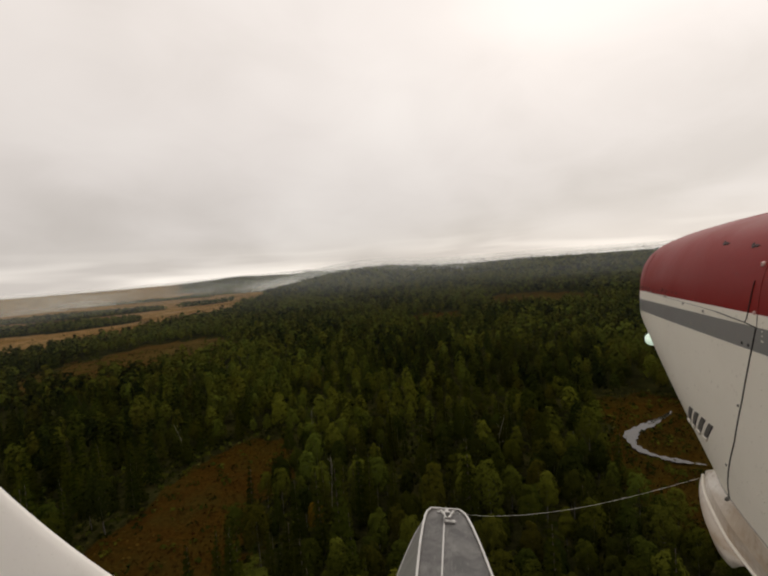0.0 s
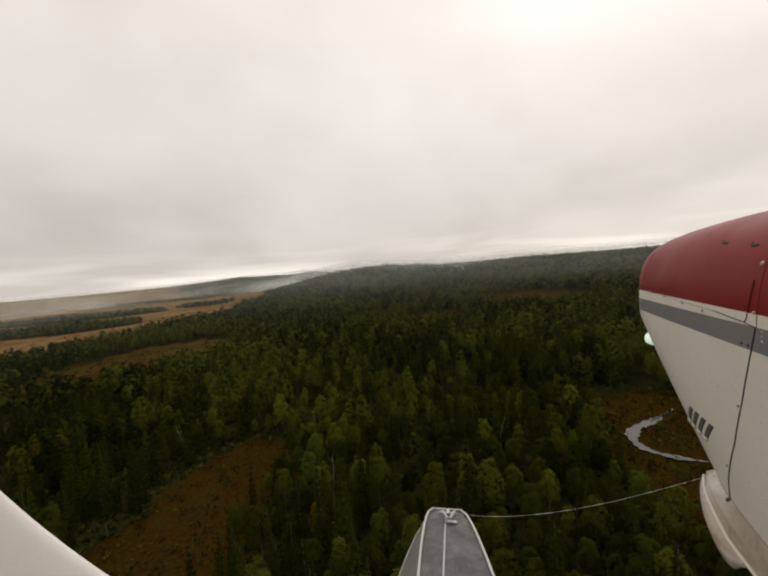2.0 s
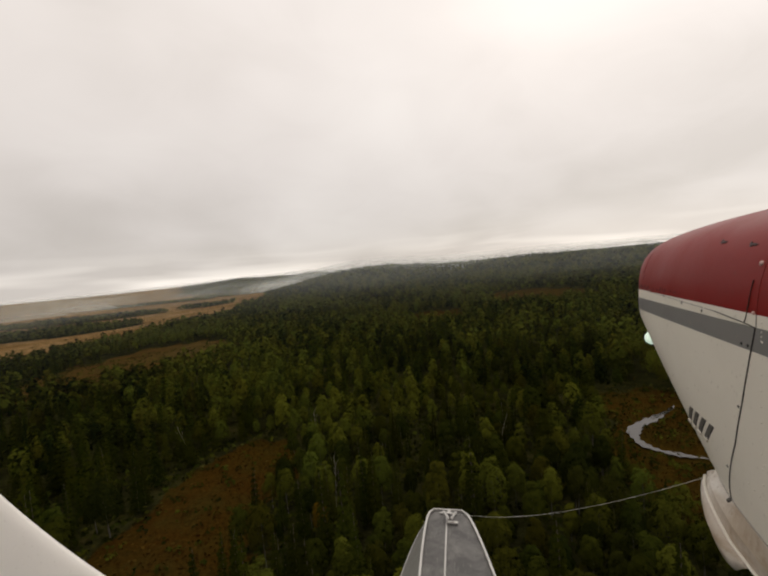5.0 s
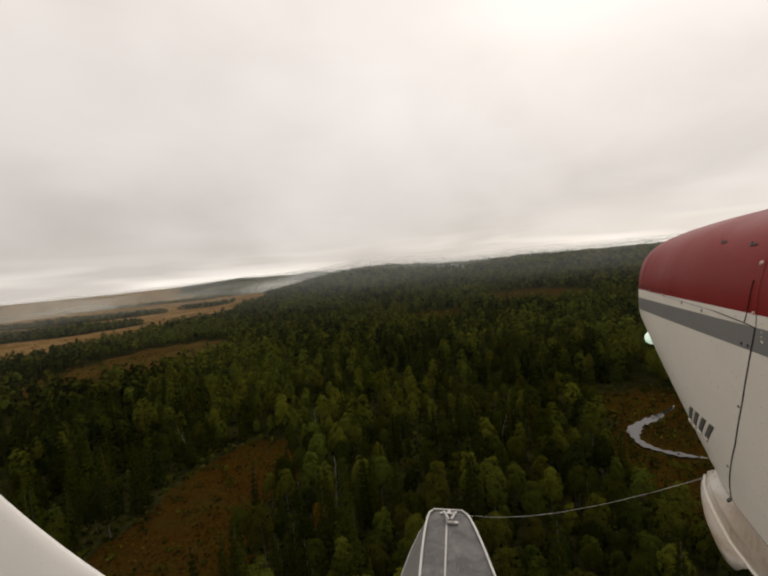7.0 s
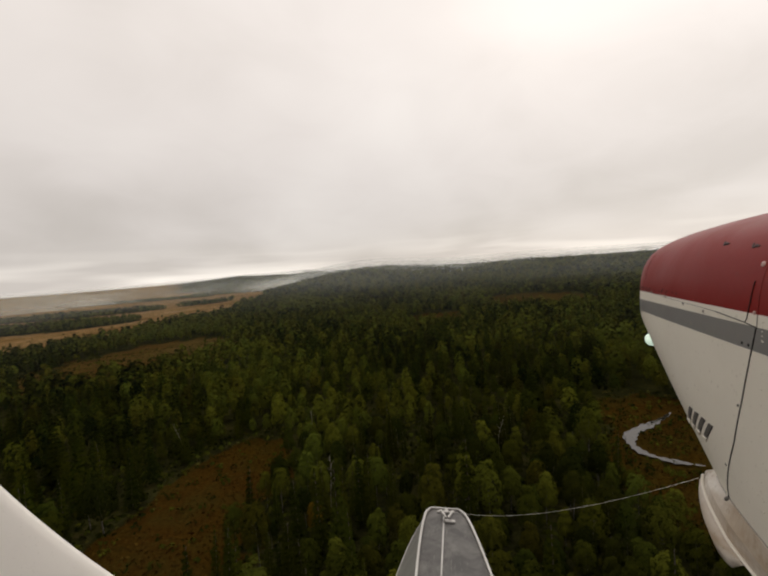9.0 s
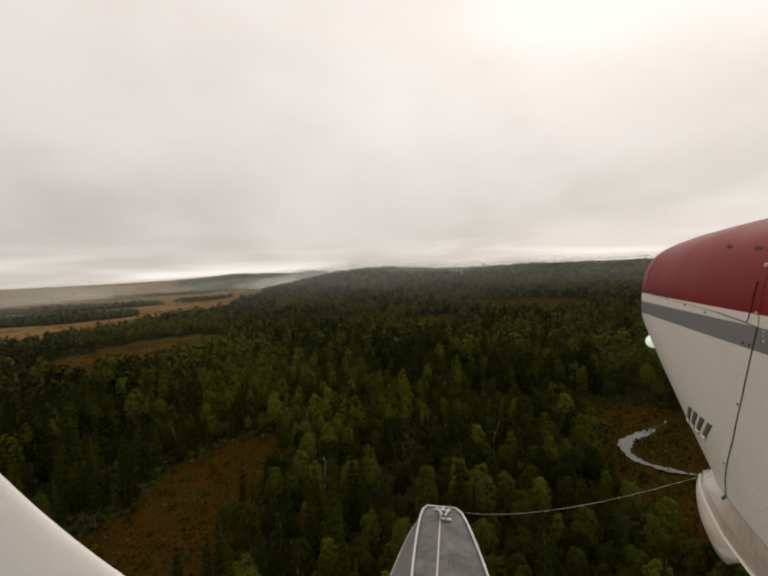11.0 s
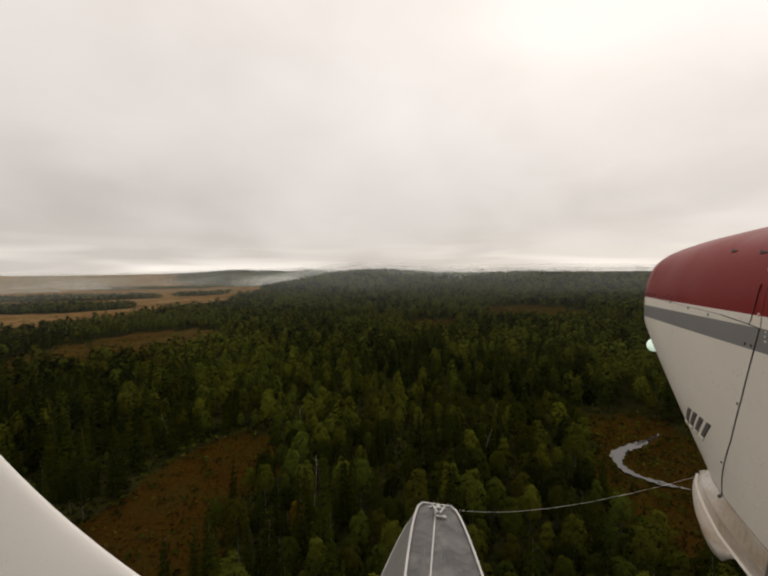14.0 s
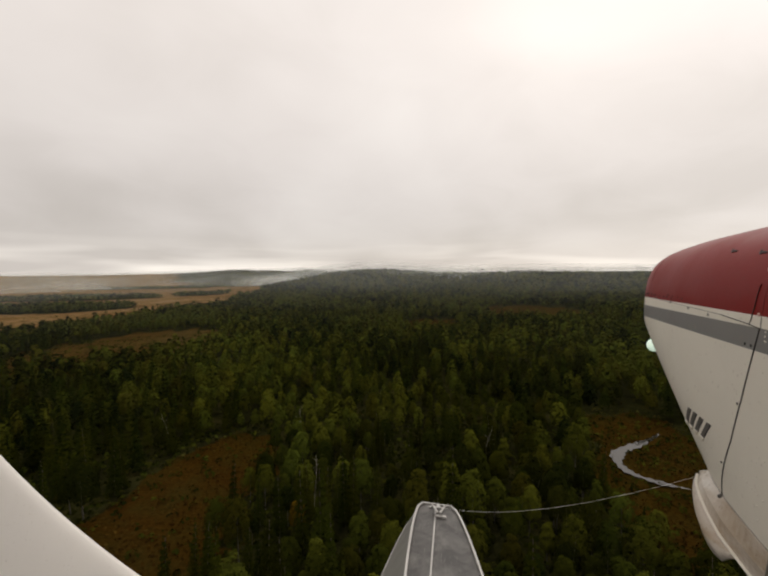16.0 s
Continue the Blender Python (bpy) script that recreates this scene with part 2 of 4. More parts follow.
def build_ground():
    n_a = 360
    radii = np.concatenate([np.linspace(0, 120, 31)[1:], 120 * (4900 / 120) ** np.linspace(0, 1, 121)[1:]])
    ang = np.linspace(0, 2 * np.pi, n_a, endpoint=False)
    x = np.concatenate([[0], (radii[:, None] * np.sin(ang)).ravel()])
    y = np.concatenate([[0], (radii[:, None] * np.cos(ang)).ravel()])
    z = 0.35 * np.sin(x * 0.09) * np.cos(y * 0.08) * (np.hypot(x, y) < 700) + hill(x, y)
    faces = [(0, 1 + (i + 1) % n_a, 1 + i) for i in range(n_a)]
    for r in range(len(radii) - 1):
        a = 1 + r * n_a
        faces += [(a + i, a + (i + 1) % n_a, a + n_a + (i + 1) % n_a, a + n_a + i) for i in range(n_a)]
    me = mesh_from("ground", np.stack([x, y, z], 1).tolist(), faces, (ground_material(),), True)
    at = me.attributes.new("bog", "FLOAT", "POINT")
    at.data.foreach_set("value", bog_share(x, y).astype(np.float32))
    at = me.attributes.new("sedge", "FLOAT", "POINT")
    at.data.foreach_set("value", bog_share(x, y, True).astype(np.float32))
    tagged(new("ground", me), "rust-brown open bog and dark forest floor reaching the horizon", "ground", kind="structure")


build_ground()

# ---- trees ----
rng = np.random.default_rng(7)


def quads(centres, normals, size, upright=1.0):
    """Leaf sprays: one small ragged patch at each centre, lying about across its normal and reaching upwards."""
    n = len(centres)
    normals = normals / np.linalg.norm(normals, axis=1, keepdims=True)
    ref = rng.normal(size=(n, 3)) * 0.5 + np.array([0, 0, upright])
    a = np.cross(normals, ref)
    a /= np.linalg.norm(a, axis=1, keepdims=True)
    b = np.cross(a, normals)
    s = size * rng.uniform(0.55, 1.45, (n, 1))
    v = np.empty((n, 4, 3))
    for i, (ca, cb) in enumerate(((-0.15, -1.15), (0.85, -0.2), (0.1, 1.2), (-0.80, 0.3))):
        v[:, i] = centres + s * (ca * rng.uniform(0.6, 1.35, (n, 1)) * a + cb * rng.uniform(0.6, 1.3, (n, 1)) * b
                                 + normals * rng.uniform(-0.3, 0.3, (n, 1)))
    return v.reshape(-1, 3)


def broad_crown(n, height, width, size, lift_up=0.0):
    """A rounded crown on the upper part of the stem: boughs stand out of it as lumps, leaves lie over the lumps like scales."""
    base = 0.10
    mid, tall = height * (1 + base) / 2, height * (1 - base) / 2
    boughs = max(5, min(34, n // 12))
    k = np.arange(boughs) + 0.5
    zz = 1 - 1.55 * k / boughs
    ang = k * 2.39996 + rng.uniform(-0.35, 0.35, boughs)
    rr = np.sqrt(np.clip(1 - zz * zz, 0.02, 1)) * (1 - 0.34 * np.clip(zz, 0, 1))
    out = np.stack([np.cos(ang) * rr, np.sin(ang) * rr, zz], 1)
    lr = width * rng.uniform(0.17, 0.27, boughs) * (0.78 if boughs > 22 else 1.0)
    lc = out * np.array([width / 2, width / 2, tall]) * rng.uniform(0.52, 0.80, (boughs, 1)) + np.array([0, 0, mid])
    pick = rng.choice(boughs, n, p=lr ** 2 / np.sum(lr ** 2))
    d = rng.normal(size=(n, 3)) + out[pick] * 1.1 + np.array([0, 0, 0.35])
    d /= np.linalg.norm(d, axis=1, keepdims=True)
    c = lc[pick] + d * (lr[pick] * rng.uniform(0.80, 1.08, n))[:, None] * np.array([1, 1, 1.2])
    whole = (c - np.array([0, 0, mid - 0.25 * tall])) / np.array([width / 2, width / 2, tall])
    whole /= np.linalg.norm(whole, axis=1, keepdims=True)
    return quads(c, d * 0.42 + whole * 1.0 + rng.normal(size=(n, 3)) * (0.20 if n > 500 else 0.09) + np.array([0, 0, lift_up * 0.45]), size, 0.4)


def spruce_crown(n, height, width, size, lift_up=0.0):
    """A narrow cone of drooping sprays in loose whorls."""
    u = 1 - np.sqrt(rng.uniform(0.0, 1, n))
    whorl = np.round(u * 13) / 13 + rng.normal(0, 0.012, n)
    z = height * (0.10 + 0.90 * whorl)
    r = width * 0.5 * (1 - whorl * 0.97) * rng.uniform(0.35, 1.08, n)
    ang = rng.uniform(0, 2 * np.pi, n)
    c = np.stack([r * np.cos(ang), r * np.sin(ang), z - 0.22 * r], 1)
    d = np.stack([np.cos(ang) * 0.75, np.sin(ang) * 0.75, np.full(n, 0.8)], 1) + rng.normal(size=(n, 3)) * 0.25 + np.array([0, 0, lift_up])
    return quads(c, d, size)


def quad_mesh(name, verts, mat, tint=None):
    n = len(verts) // 4
    me = bpy.data.meshes.new(name)
    me.vertices.add(n * 4)
    me.vertices.foreach_set("co", verts.astype(np.float32).ravel())
    me.loops.add(n * 4)
    me.loops.foreach_set("vertex_index", np.arange(n * 4, dtype=np.int32))
    me.polygons.add(n)
    me.polygons.foreach_set("loop_start", np.arange(0, n * 4, 4, dtype=np.int32))
    me.update(calc_edges=True)
    me.materials.append(mat)
    if tint is not None:
        at = me.attributes.new("tint", "FLOAT", "POINT")
        at.data.foreach_set("value", tint.astype(np.float32))
    return me


def trunk_mesh(height, radius, mat, limbs):
    """A tapered, slightly leaning trunk with a few rising limbs."""
    bm = bmesh.new()

    def stem(p, q, r0, r1):
        p, q = Vector(p), Vector(q)
        quat = (q - p).to_track_quat("Z", "Y")
        rings = []
        for k in range(4):
            f = k / 3
            c = p.lerp(q, f)
            r = r0 + (r1 - r0) * f
            rings.append([bm.verts.new(c + quat @ Vector((r * math.cos(a), r * math.sin(a), 0))) for a in (i * math.tau / 6 for i in range(6))])
        for lo, hi in zip(rings, rings[1:]):
            for i in range(6):
                bm.faces.new((lo[i], lo[(i + 1) % 6], hi[(i + 1) % 6], hi[i]))
        bm.faces.new(rings[0][::-1])
        bm.faces.new(rings[-1])

    stem((0, 0, -0.6), (rng.uniform(-0.3, 0.3), rng.uniform(-0.3, 0.3), height * 0.92), radius, radius * 0.2)
    for _ in range(limbs):
        a, f = rng.uniform(0, math.tau), rng.uniform(0.35, 0.75)
        stem((0, 0, height * f), (math.cos(a) * height * 0.09, math.sin(a) * height * 0.09, height * (f + 0.15)), radius * 0.35, radius * 0.1)
    me = bpy.data.meshes.new("trunk")
    bm.to_mesh(me)
    bm.free()
    me.materials.append(mat)
    return me


kinds = []
for i in range(7):
    h, w = rng.uniform(7.5, 11.0), rng.uniform(3.2, 4.9)
    kinds.append(("broad", h, trunk_mesh(h * 0.8, 0.13, PALE_BARK, 4), quad_mesh("crown", broad_crown(2800, h, w, 0.112), BROAD)))
for i in range(5):
    h, w = rng.uniform(9.5, 13.5), rng.uniform(2.4, 3.4)
    kinds.append(("spruce", h, trunk_mesh(h, 0.17, BROWN_BARK, 0), quad_mesh("crown", spruce_crown(1900, h, w, 0.12), SPRUCE)))

TREE_LABEL = {"broad": "leafy broadleaf tree with a rounded yellow-green crown in dense woods",
              "spruce": "tall narrow dark green spruce among broadleaf trees"}


def scatter(r0, r1, half_angle, spacing, facing=0.0):
    """Jittered places in a fan round the camera's foot, outside the open bog."""
    k = int(r1 / spacing) + 2
    g = np.arange(-k, k + 1) * spacing
    x, y = np.meshgrid(g, g)
    x, y = x.ravel(), y.ravel()
    x = x + rng.uniform(-0.42, 0.42, len(x)) * spacing
    y = y + rng.uniform(-0.42, 0.42, len(y)) * spacing
    r, az = np.hypot(x, y), np.arctan2(x, y)
    keep = (r >= r0) & (r < r1) & (np.abs((az - facing + np.pi) % (2 * np.pi) - np.pi) < radians(half_angle))
    x, y = x[keep], y[keep]
    open_ground = bog_share(x, y) > rng.uniform(0.3, 0.7, len(x))
    thin = np.sin(x * 0.045 + 2.0) * np.sin(y * 0.052 + 0.7) + 0.5 * np.sin(x * 0.13 + y * 0.09)
    keep = ~open_ground & ~((thin > 1.05) & (rng.uniform(size=len(x)) < 0.7))
    return x[keep], y[keep]


def vigour(x, y):
    """Taller and lower stands of trees."""
    return 1.0 + 0.13 * np.sin(x * 0.043 + 1.1) * np.sin(y * 0.037 + 0.4) + 0.08 * np.sin(x * 0.11 - y * 0.09)


def spruce_share(x, y):
    return 0.34 + 0.34 * np.sin(x * 0.027 + 0.5 + np.sin(y * 0.013)) * np.cos(y * 0.021 + 1.3) + 0.28 * np.sin(x * 0.075 - y * 0.06 + np.sin(x * 0.02)) - 0.14 * np.clip((y - 150) / 300, 0, 1) + 0.26 * np.clip((105 - y) / 40, 0, 1)


# the nearest trees, each a thing of its own
tx, ty = scatter(30, 150, 51, 4.4)
order = np.argsort(np.hypot(tx, ty))[:305]
for i in order:
    conifer = rng.uniform() < spruce_share(tx[i], ty[i])
    k = int(rng.integers(7, 12)) if conifer else int(rng.integers(0, 7))
    kind, h, trunk, crown = kinds[k]
    s = rng.uniform(0.62, 1.2) * float(vigour(tx[i], ty[i]))
    m = pose(tx[i], ty[i], 0, rng.uniform(-3, 3), rng.uniform(-3, 3), rng.uniform(0, 360)) @ Matrix.Diagonal((s, s, s * rng.uniform(0.9, 1.1), 1))
    name = "spruce_tree" if kind == "spruce" else "broadleaf_tree"
    tree = tagged(new(name), TREE_LABEL[kind], "tree", "trees of the woods")
    tree.matrix_world = m
    for part_name, data in (("trunk", trunk), ("crown", crown)):
        new(part_name, data).parent = tree


# a few bare, leaning birch stems left among them
def birch_stem_mesh(height, bend):
    """A thin stem that bends over towards its top, with short broken limbs."""
    bm = bmesh.new()

    def limb(points, r0, r1):
        rings = []
        for k, p in enumerate(points):
            r = r0 + (r1 - r0) * k / (len(points) - 1)
            rings.append([bm.verts.new((p[0] + r * math.cos(a), p[1] + r * math.sin(a), p[2])) for a in (i * math.tau / 6 for i in range(6))])
        for lo, hi in zip(rings, rings[1:]):
            for i in range(6):
                bm.faces.new((lo[i], lo[(i + 1) % 6], hi[(i + 1) % 6], hi[i]))
        bm.faces.new(rings[0][::-1])
        bm.faces.new(rings[-1])

    def at(f):
        return (bend * f * f + 0.16 * math.sin(f * 9), 0.2 * math.sin(f * 6 + 1), height * f - 0.4)

    limb([at(k / 10) for k in range(11)], 0.085, 0.03)
    for k in range(7):
        f, a = 0.42 + 0.08 * k, k * 2.4
        p, reach = at(f), 1.5 - 0.14 * k
        limb([(p[0] + math.cos(a) * reach * u, p[1] + math.sin(a) * reach * u, p[2] + reach * 0.9 * u * u) for u in (0.0, 0.5, 1.0)], 0.035, 0.012)
    me = bpy.data.meshes.new("stem")
    bm.to_mesh(me)
    bm.free()
    me.materials.append(WHITE_BARK)
    return me


for sx, sy, height, bend, turn in ((-22, 99, 10.5, -1.8, 160), (-53, 98, 10.0, 2.2, 250), (-13, 72, 9.5, 1.0, 75), (21, 84, 10.5, 1.6, 310)):
    stem = tagged(new("birch_snag", birch_stem_mesh(height, bend)), "bare white birch stem leaning among leafy trees", "tree")
    stem.matrix_world = pose(sx, sy, 0, 0, 0, turn)


# the woods beyond, joined, with coarser clumps the farther they stand
def woods(x, y, clumps, size, lift_up):
    share = spruce_share(x, y)
    conifer = rng.uniform(size=len(x)) < share
    for is_spruce, mat, name in ((False, BROAD_FAR, "broadleaf_woods"), (True, SPRUCE_FAR, "spruce_woods")):
        px, py = x[conifer == is_spruce], y[conifer == is_spruce]
        shapes = []
        for _ in range(14):
            h = rng.uniform(7.5, 11.5)
            if is_spruce:
                shapes.append(spruce_crown(clumps, h * 1.2, rng.uniform(2.6, 3.7), size, lift_up))
            else:
                shapes.append(broad_crown(clumps, h, rng.uniform(3.1, 4.8), size, lift_up))
        shapes = np.array(shapes)
        n = len(px)
        pick, turn, s = rng.integers(0, 14, n), rng.uniform(0, 2 * np.pi, n), rng.uniform(0.58, 1.2, n) * vigour(px, py)
        v = shapes[pick] * s[:, None, None]
        c, d = np.cos(turn)[:, None], np.sin(turn)[:, None]
        v = np.stack([v[..., 0] * c - v[..., 1] * d + px[:, None], v[..., 0] * d + v[..., 1] * c + py[:, None], v[..., 2] + hill(px, py)[:, None]], -1)
        # tint rises with distance: light and haze on far crowns painted into leaf colour
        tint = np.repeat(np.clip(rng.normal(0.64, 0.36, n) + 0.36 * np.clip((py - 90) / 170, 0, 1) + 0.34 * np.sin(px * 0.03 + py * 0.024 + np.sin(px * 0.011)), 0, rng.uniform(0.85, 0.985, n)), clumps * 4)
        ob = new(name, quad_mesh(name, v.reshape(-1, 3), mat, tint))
        tagged(ob, "dense mixed woods of dark spruces" if is_spruce else "dense green broadleaf woods with yellowing crowns, tinted lighter farther off", "woods", kind="stuff")


last = float(np.hypot(tx, ty)[order[-1]])
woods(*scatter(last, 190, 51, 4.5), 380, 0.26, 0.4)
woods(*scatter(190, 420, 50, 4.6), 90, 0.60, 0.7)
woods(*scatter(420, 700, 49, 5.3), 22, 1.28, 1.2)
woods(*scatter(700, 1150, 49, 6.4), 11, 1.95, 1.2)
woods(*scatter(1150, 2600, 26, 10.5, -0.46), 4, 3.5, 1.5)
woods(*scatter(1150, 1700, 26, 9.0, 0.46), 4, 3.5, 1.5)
woods(*scatter(20, 340, 128, 6.5, math.pi), 26, 0.95, 0.5)
woods(*scatter(2, 30, 51, 4.6), 150, 0.40, 0.4)
woods(*scatter(2, 20, 128, 4.6, math.pi), 150, 0.40, 0.4)


# ---- the creek in the bog ----
def creek_line(n=60):
    """Points along the middle of the winding creek, with its half width at each."""
    bend = [Vector(p) for p in ((70, 102, 0), (66, 99, 0), (60, 95.5, 0), (54, 92, 0), (51, 87.5, 0), (50.5, 83, 0), (52.5, 79.5, 0), (55.5, 77, 0), (58, 75.5, 0))]
    line_ = []
    for i in range(n + 1):
        f = i / n * (len(bend) - 1.001)
        k, u = int(f), f - int(f)
        p0, p1, p2, p3 = (bend[min(max(k + j, 0), len(bend) - 1)] for j in (-1, 0, 1, 2))
        p = 0.5 * (2 * p1 + (p2 - p0) * u + (2 * p0 - 5 * p1 + 4 * p2 - p3) * u * u + (3 * p1 - p0 - 3 * p2 + p3) * u ** 3)
        line_.append((p, (0.72 + 0.62 * math.exp(-((i / n - 0.36) / 0.15) ** 2) + 0.2 * math.sin(i * 0.55) + 0.2 * math.sin(i * 1.7)) * min(1.0, 0.12 + 0.10 * min(i, n - i))))
    return line_


def creek_mesh():
    line_ = creek_line()
    verts, faces = [], []
    for i, (p, w) in enumerate(line_):
        q = line_[min(i + 1, len(line_) - 1)][0] - line_[max(i - 1, 0)][0]
        side_ = Vector((-q.y, q.x, 0)).normalized() * w
        verts += [(p.x - side_.x, p.y - side_.y, 0.12), (p.x + side_.x, p.y + side_.y, 0.12)]
    for i in range(len(line_) - 1):
        faces.append((2 * i, 2 * i + 1, 2 * i + 3, 2 * i + 2))
    m, t, bs = material("creek_water")
    bs.inputs["Base Color"].default_value = (0.02, 0.018, 0.012, 1)
    bs.inputs["Roughness"].default_value = 0.06
    bumped(t, bs, noise_of(t, t.nodes.new("ShaderNodeTexCoord").outputs["Object"], 1.2, 3.0), 0.04, 0.05)
    return mesh_from("creek_water", verts, faces, (m,))


CREEK = np.array([(p.x, p.y) for p, _ in creek_line()])
tagged(new("creek_water", creek_mesh()), "winding creek reflecting the grey sky in the bog", "creek", kind="structure")


# low bushes under and between the near trees
def ground_cover(name, label, category, mat, r1, spacing, size, height, share_from, share_to, clumps=7):
    k = int(r1 / spacing) + 2
    g = np.arange(-k, k + 1) * spacing
    x, y = (v.ravel() for v in np.meshgrid(g, g))
    x, y = x + rng.uniform(-0.5, 0.5, len(x)) * spacing, y + rng.uniform(-0.5, 0.5, len(y)) * spacing
    s = bog_share(x, y) + rng.normal(0, 0.08, len(x))
    keep = (np.hypot(x, y) < r1) & (np.hypot(x, y) > 16) & (np.abs(np.arctan2(x, y)) < radians(52)) & (s >= share_from) & (s < share_to)
    x, y = x[keep], y[keep]
    if share_from > 0.3 and clumps > 5:
        gap = np.hypot(x[:, None] - CREEK[:, 0], y[:, None] - CREEK[:, 1])
        near_bank = (gap.min(1) < 7) & (np.hypot(x, y) < np.hypot(CREEK[:, 0], CREEK[:, 1])[gap.argmin(1)])
        full = (rng.uniform(size=len(x)) < np.where(x > 0, 0.55, 0.22)) | near_bank
        x, y = x[full], y[full]
    dry_land = np.hypot(x[:, None] - CREEK[:, 0], y[:, None] - CREEK[:, 1]).min(1) > 1.7
    x, y = x[dry_land], y[dry_land]
    n = len(x)
    c = np.stack([np.repeat(x, clumps), np.repeat(y, clumps), np.zeros(n * clumps)], 1)
    d = rng.normal(size=(n * clumps, 3))
    d[:, 2] = np.abs(d[:, 2]) + 0.3
    d /= np.linalg.norm(d, axis=1, keepdims=True)
    c += d * np.repeat(rng.uniform(0.3, 1.0, n) * height, clumps)[:, None]
    tint = np.repeat(rng.uniform(0, 0.9, n), clumps * 4)
    tagged(new(name, quad_mesh(name, quads(c, d, size), mat, tint)), label, category, kind="stuff")


TUFT = leaf_material("bog_sedge_tufts", ((0.0, (0.026, 0.013, 0.003)), (0.5, (0.046, 0.024, 0.004)), (1.0, (0.066, 0.042, 0.009))), "tint")
ground_cover("undergrowth", "low green bushes covering the forest floor", "bushes", BROAD_FAR, 122, 2.0, 0.36, 1.3, -1.0, 0.75)
ground_cover("bog_bushes", "scattered low yellow-green bushes in the openings", "bushes", BROAD_FAR, 330, 2.0, 0.28, 1.5, 0.35, 9.0, 9)
FRINGE = leaf_material("fringe_of_pale_willow", ((0.0, (0.035, 0.034, 0.006)), (0.5, (0.062, 0.056, 0.010)), (1.0, (0.095, 0.080, 0.020))), "tint")
ground_cover("willow_fringe", "pale yellow-green willow scrub along the edges of openings", "bushes", FRINGE, 330, 2.2, 0.26, 1.1, 0.12, 0.78, 5)
ground_cover("sedge_tufts", "rust-brown sedge and moss tufts on the wet openings", "sedge", TUFT, 240, 1.1, 0.20, 0.35, 0.6, 9.0, 3)

# ---- the floatplane ----
CRAFT = pose(0, 0, HEIGHT, 1.933, 3.063, -10.046)
floatplane = tagged(new("floatplane"), "red and white floatplane with grey stripe in flight over woods", "aircraft")
floatplane.matrix_world = CRAFT


def part(name, me, parent, label=""):
    ob = new(name, me)
    ob.parent = parent
    if label:
        ob["label"] = label
    return ob


XC, HALF, Y0, LONG, ZM = 1.40, 0.618, 1.030, 1.147, -0.22


def cowl_section(s):
    """Half width, top and bottom of the cowling at s, from the nose (0) to the firewall (1) and on."""
    k = min(s / 0.06, 1)
    cap = 0.62 + 0.38 * math.sqrt(max(0.0, 1 - (1 - k) ** 2))
    w = HALF * (0.8324 + 0.1676 * s ** 0.844) * cap
    top = ZM + (0.0394 + 0.1369 * s ** 0.491 - ZM) * cap
    low = ZM + (-0.35 - 1.05 * s ** 0.721 - ZM) * cap
    return w, top, low


def cowl_point(s, z, side=-1, proud=0.0):
    """The point of the cowling's skin at s and height z."""
    w, top, low = cowl_section(s)
    z = min(max(z, low + 1e-4), top - 1e-4)
    if z > ZM:
        n, f = 3.147, (z - ZM) / (top - ZM)
    else:
        n, f = 2.982, (ZM - z) / (ZM - low)
    x = w * max(0.0, 1 - f ** n) ** (1 / n)
    return Vector((XC + side * (x + proud), Y0 + LONG * (1 - s), z))


def stripe(y):
    """Heights at which red ends, white ends and grey ends."""
    d = (y - 1.2) / 0.95
    return -0.172 - 0.023 * d, -0.206 - 0.028 * d, -0.272 - 0.016 * d


def cowling_mesh():
    stations = [0.06 * (i / 7) ** 1.6 for i in range(8)] + [0.06 + (1.9 - 0.06) * i / 44 for i in range(1, 45)]
    verts, rings, mats = [], [], []
    for s in stations:
        w, top, low = cowl_section(s)
        red, white, grey = stripe(Y0 + LONG * (1 - s))
        zs = [red + (top - red) * math.sin(math.pi / 2 * (1 - i / 14)) ** 0.8 for i in range(14)] + [red, (red + white) / 2, white]
        zs += [white + (grey - white) * i / 3 for i in (1, 2, 3)]
        low = max(low, -0.815)
        zs += [grey + (low - grey) * math.sin(math.pi / 2 * i / 20) for i in range(1, 21)]
        ring = [cowl_point(s, z) for z in zs] + [cowl_point(s, z, 1) for z in reversed(zs)]
        rings.append(list(range(len(verts), len(verts) + len(ring))))
        verts += [tuple(p) for p in ring]
    n = len(rings[0])
    half = n // 2
    faces = []
    for a, b in zip(rings, rings[1:]):
        for i in range(n):
            j = (i + 1) % n
            faces.append((a[i], b[i], b[j], a[j]))
            k = min(i, n - 2 - i) if i != n - 1 else 0
            mats.append(0 if k < 14 else 1 if k < 16 else 2 if k < 19 else 1)
    faces += [tuple(rings[0]), tuple(reversed(rings[-1]))]
    mats += [0, 1]
    me = mesh_from("cowling", verts, faces, (RED, WHITE, GREY), True)
    me.polygons.foreach_set("material_index", mats)
    return me


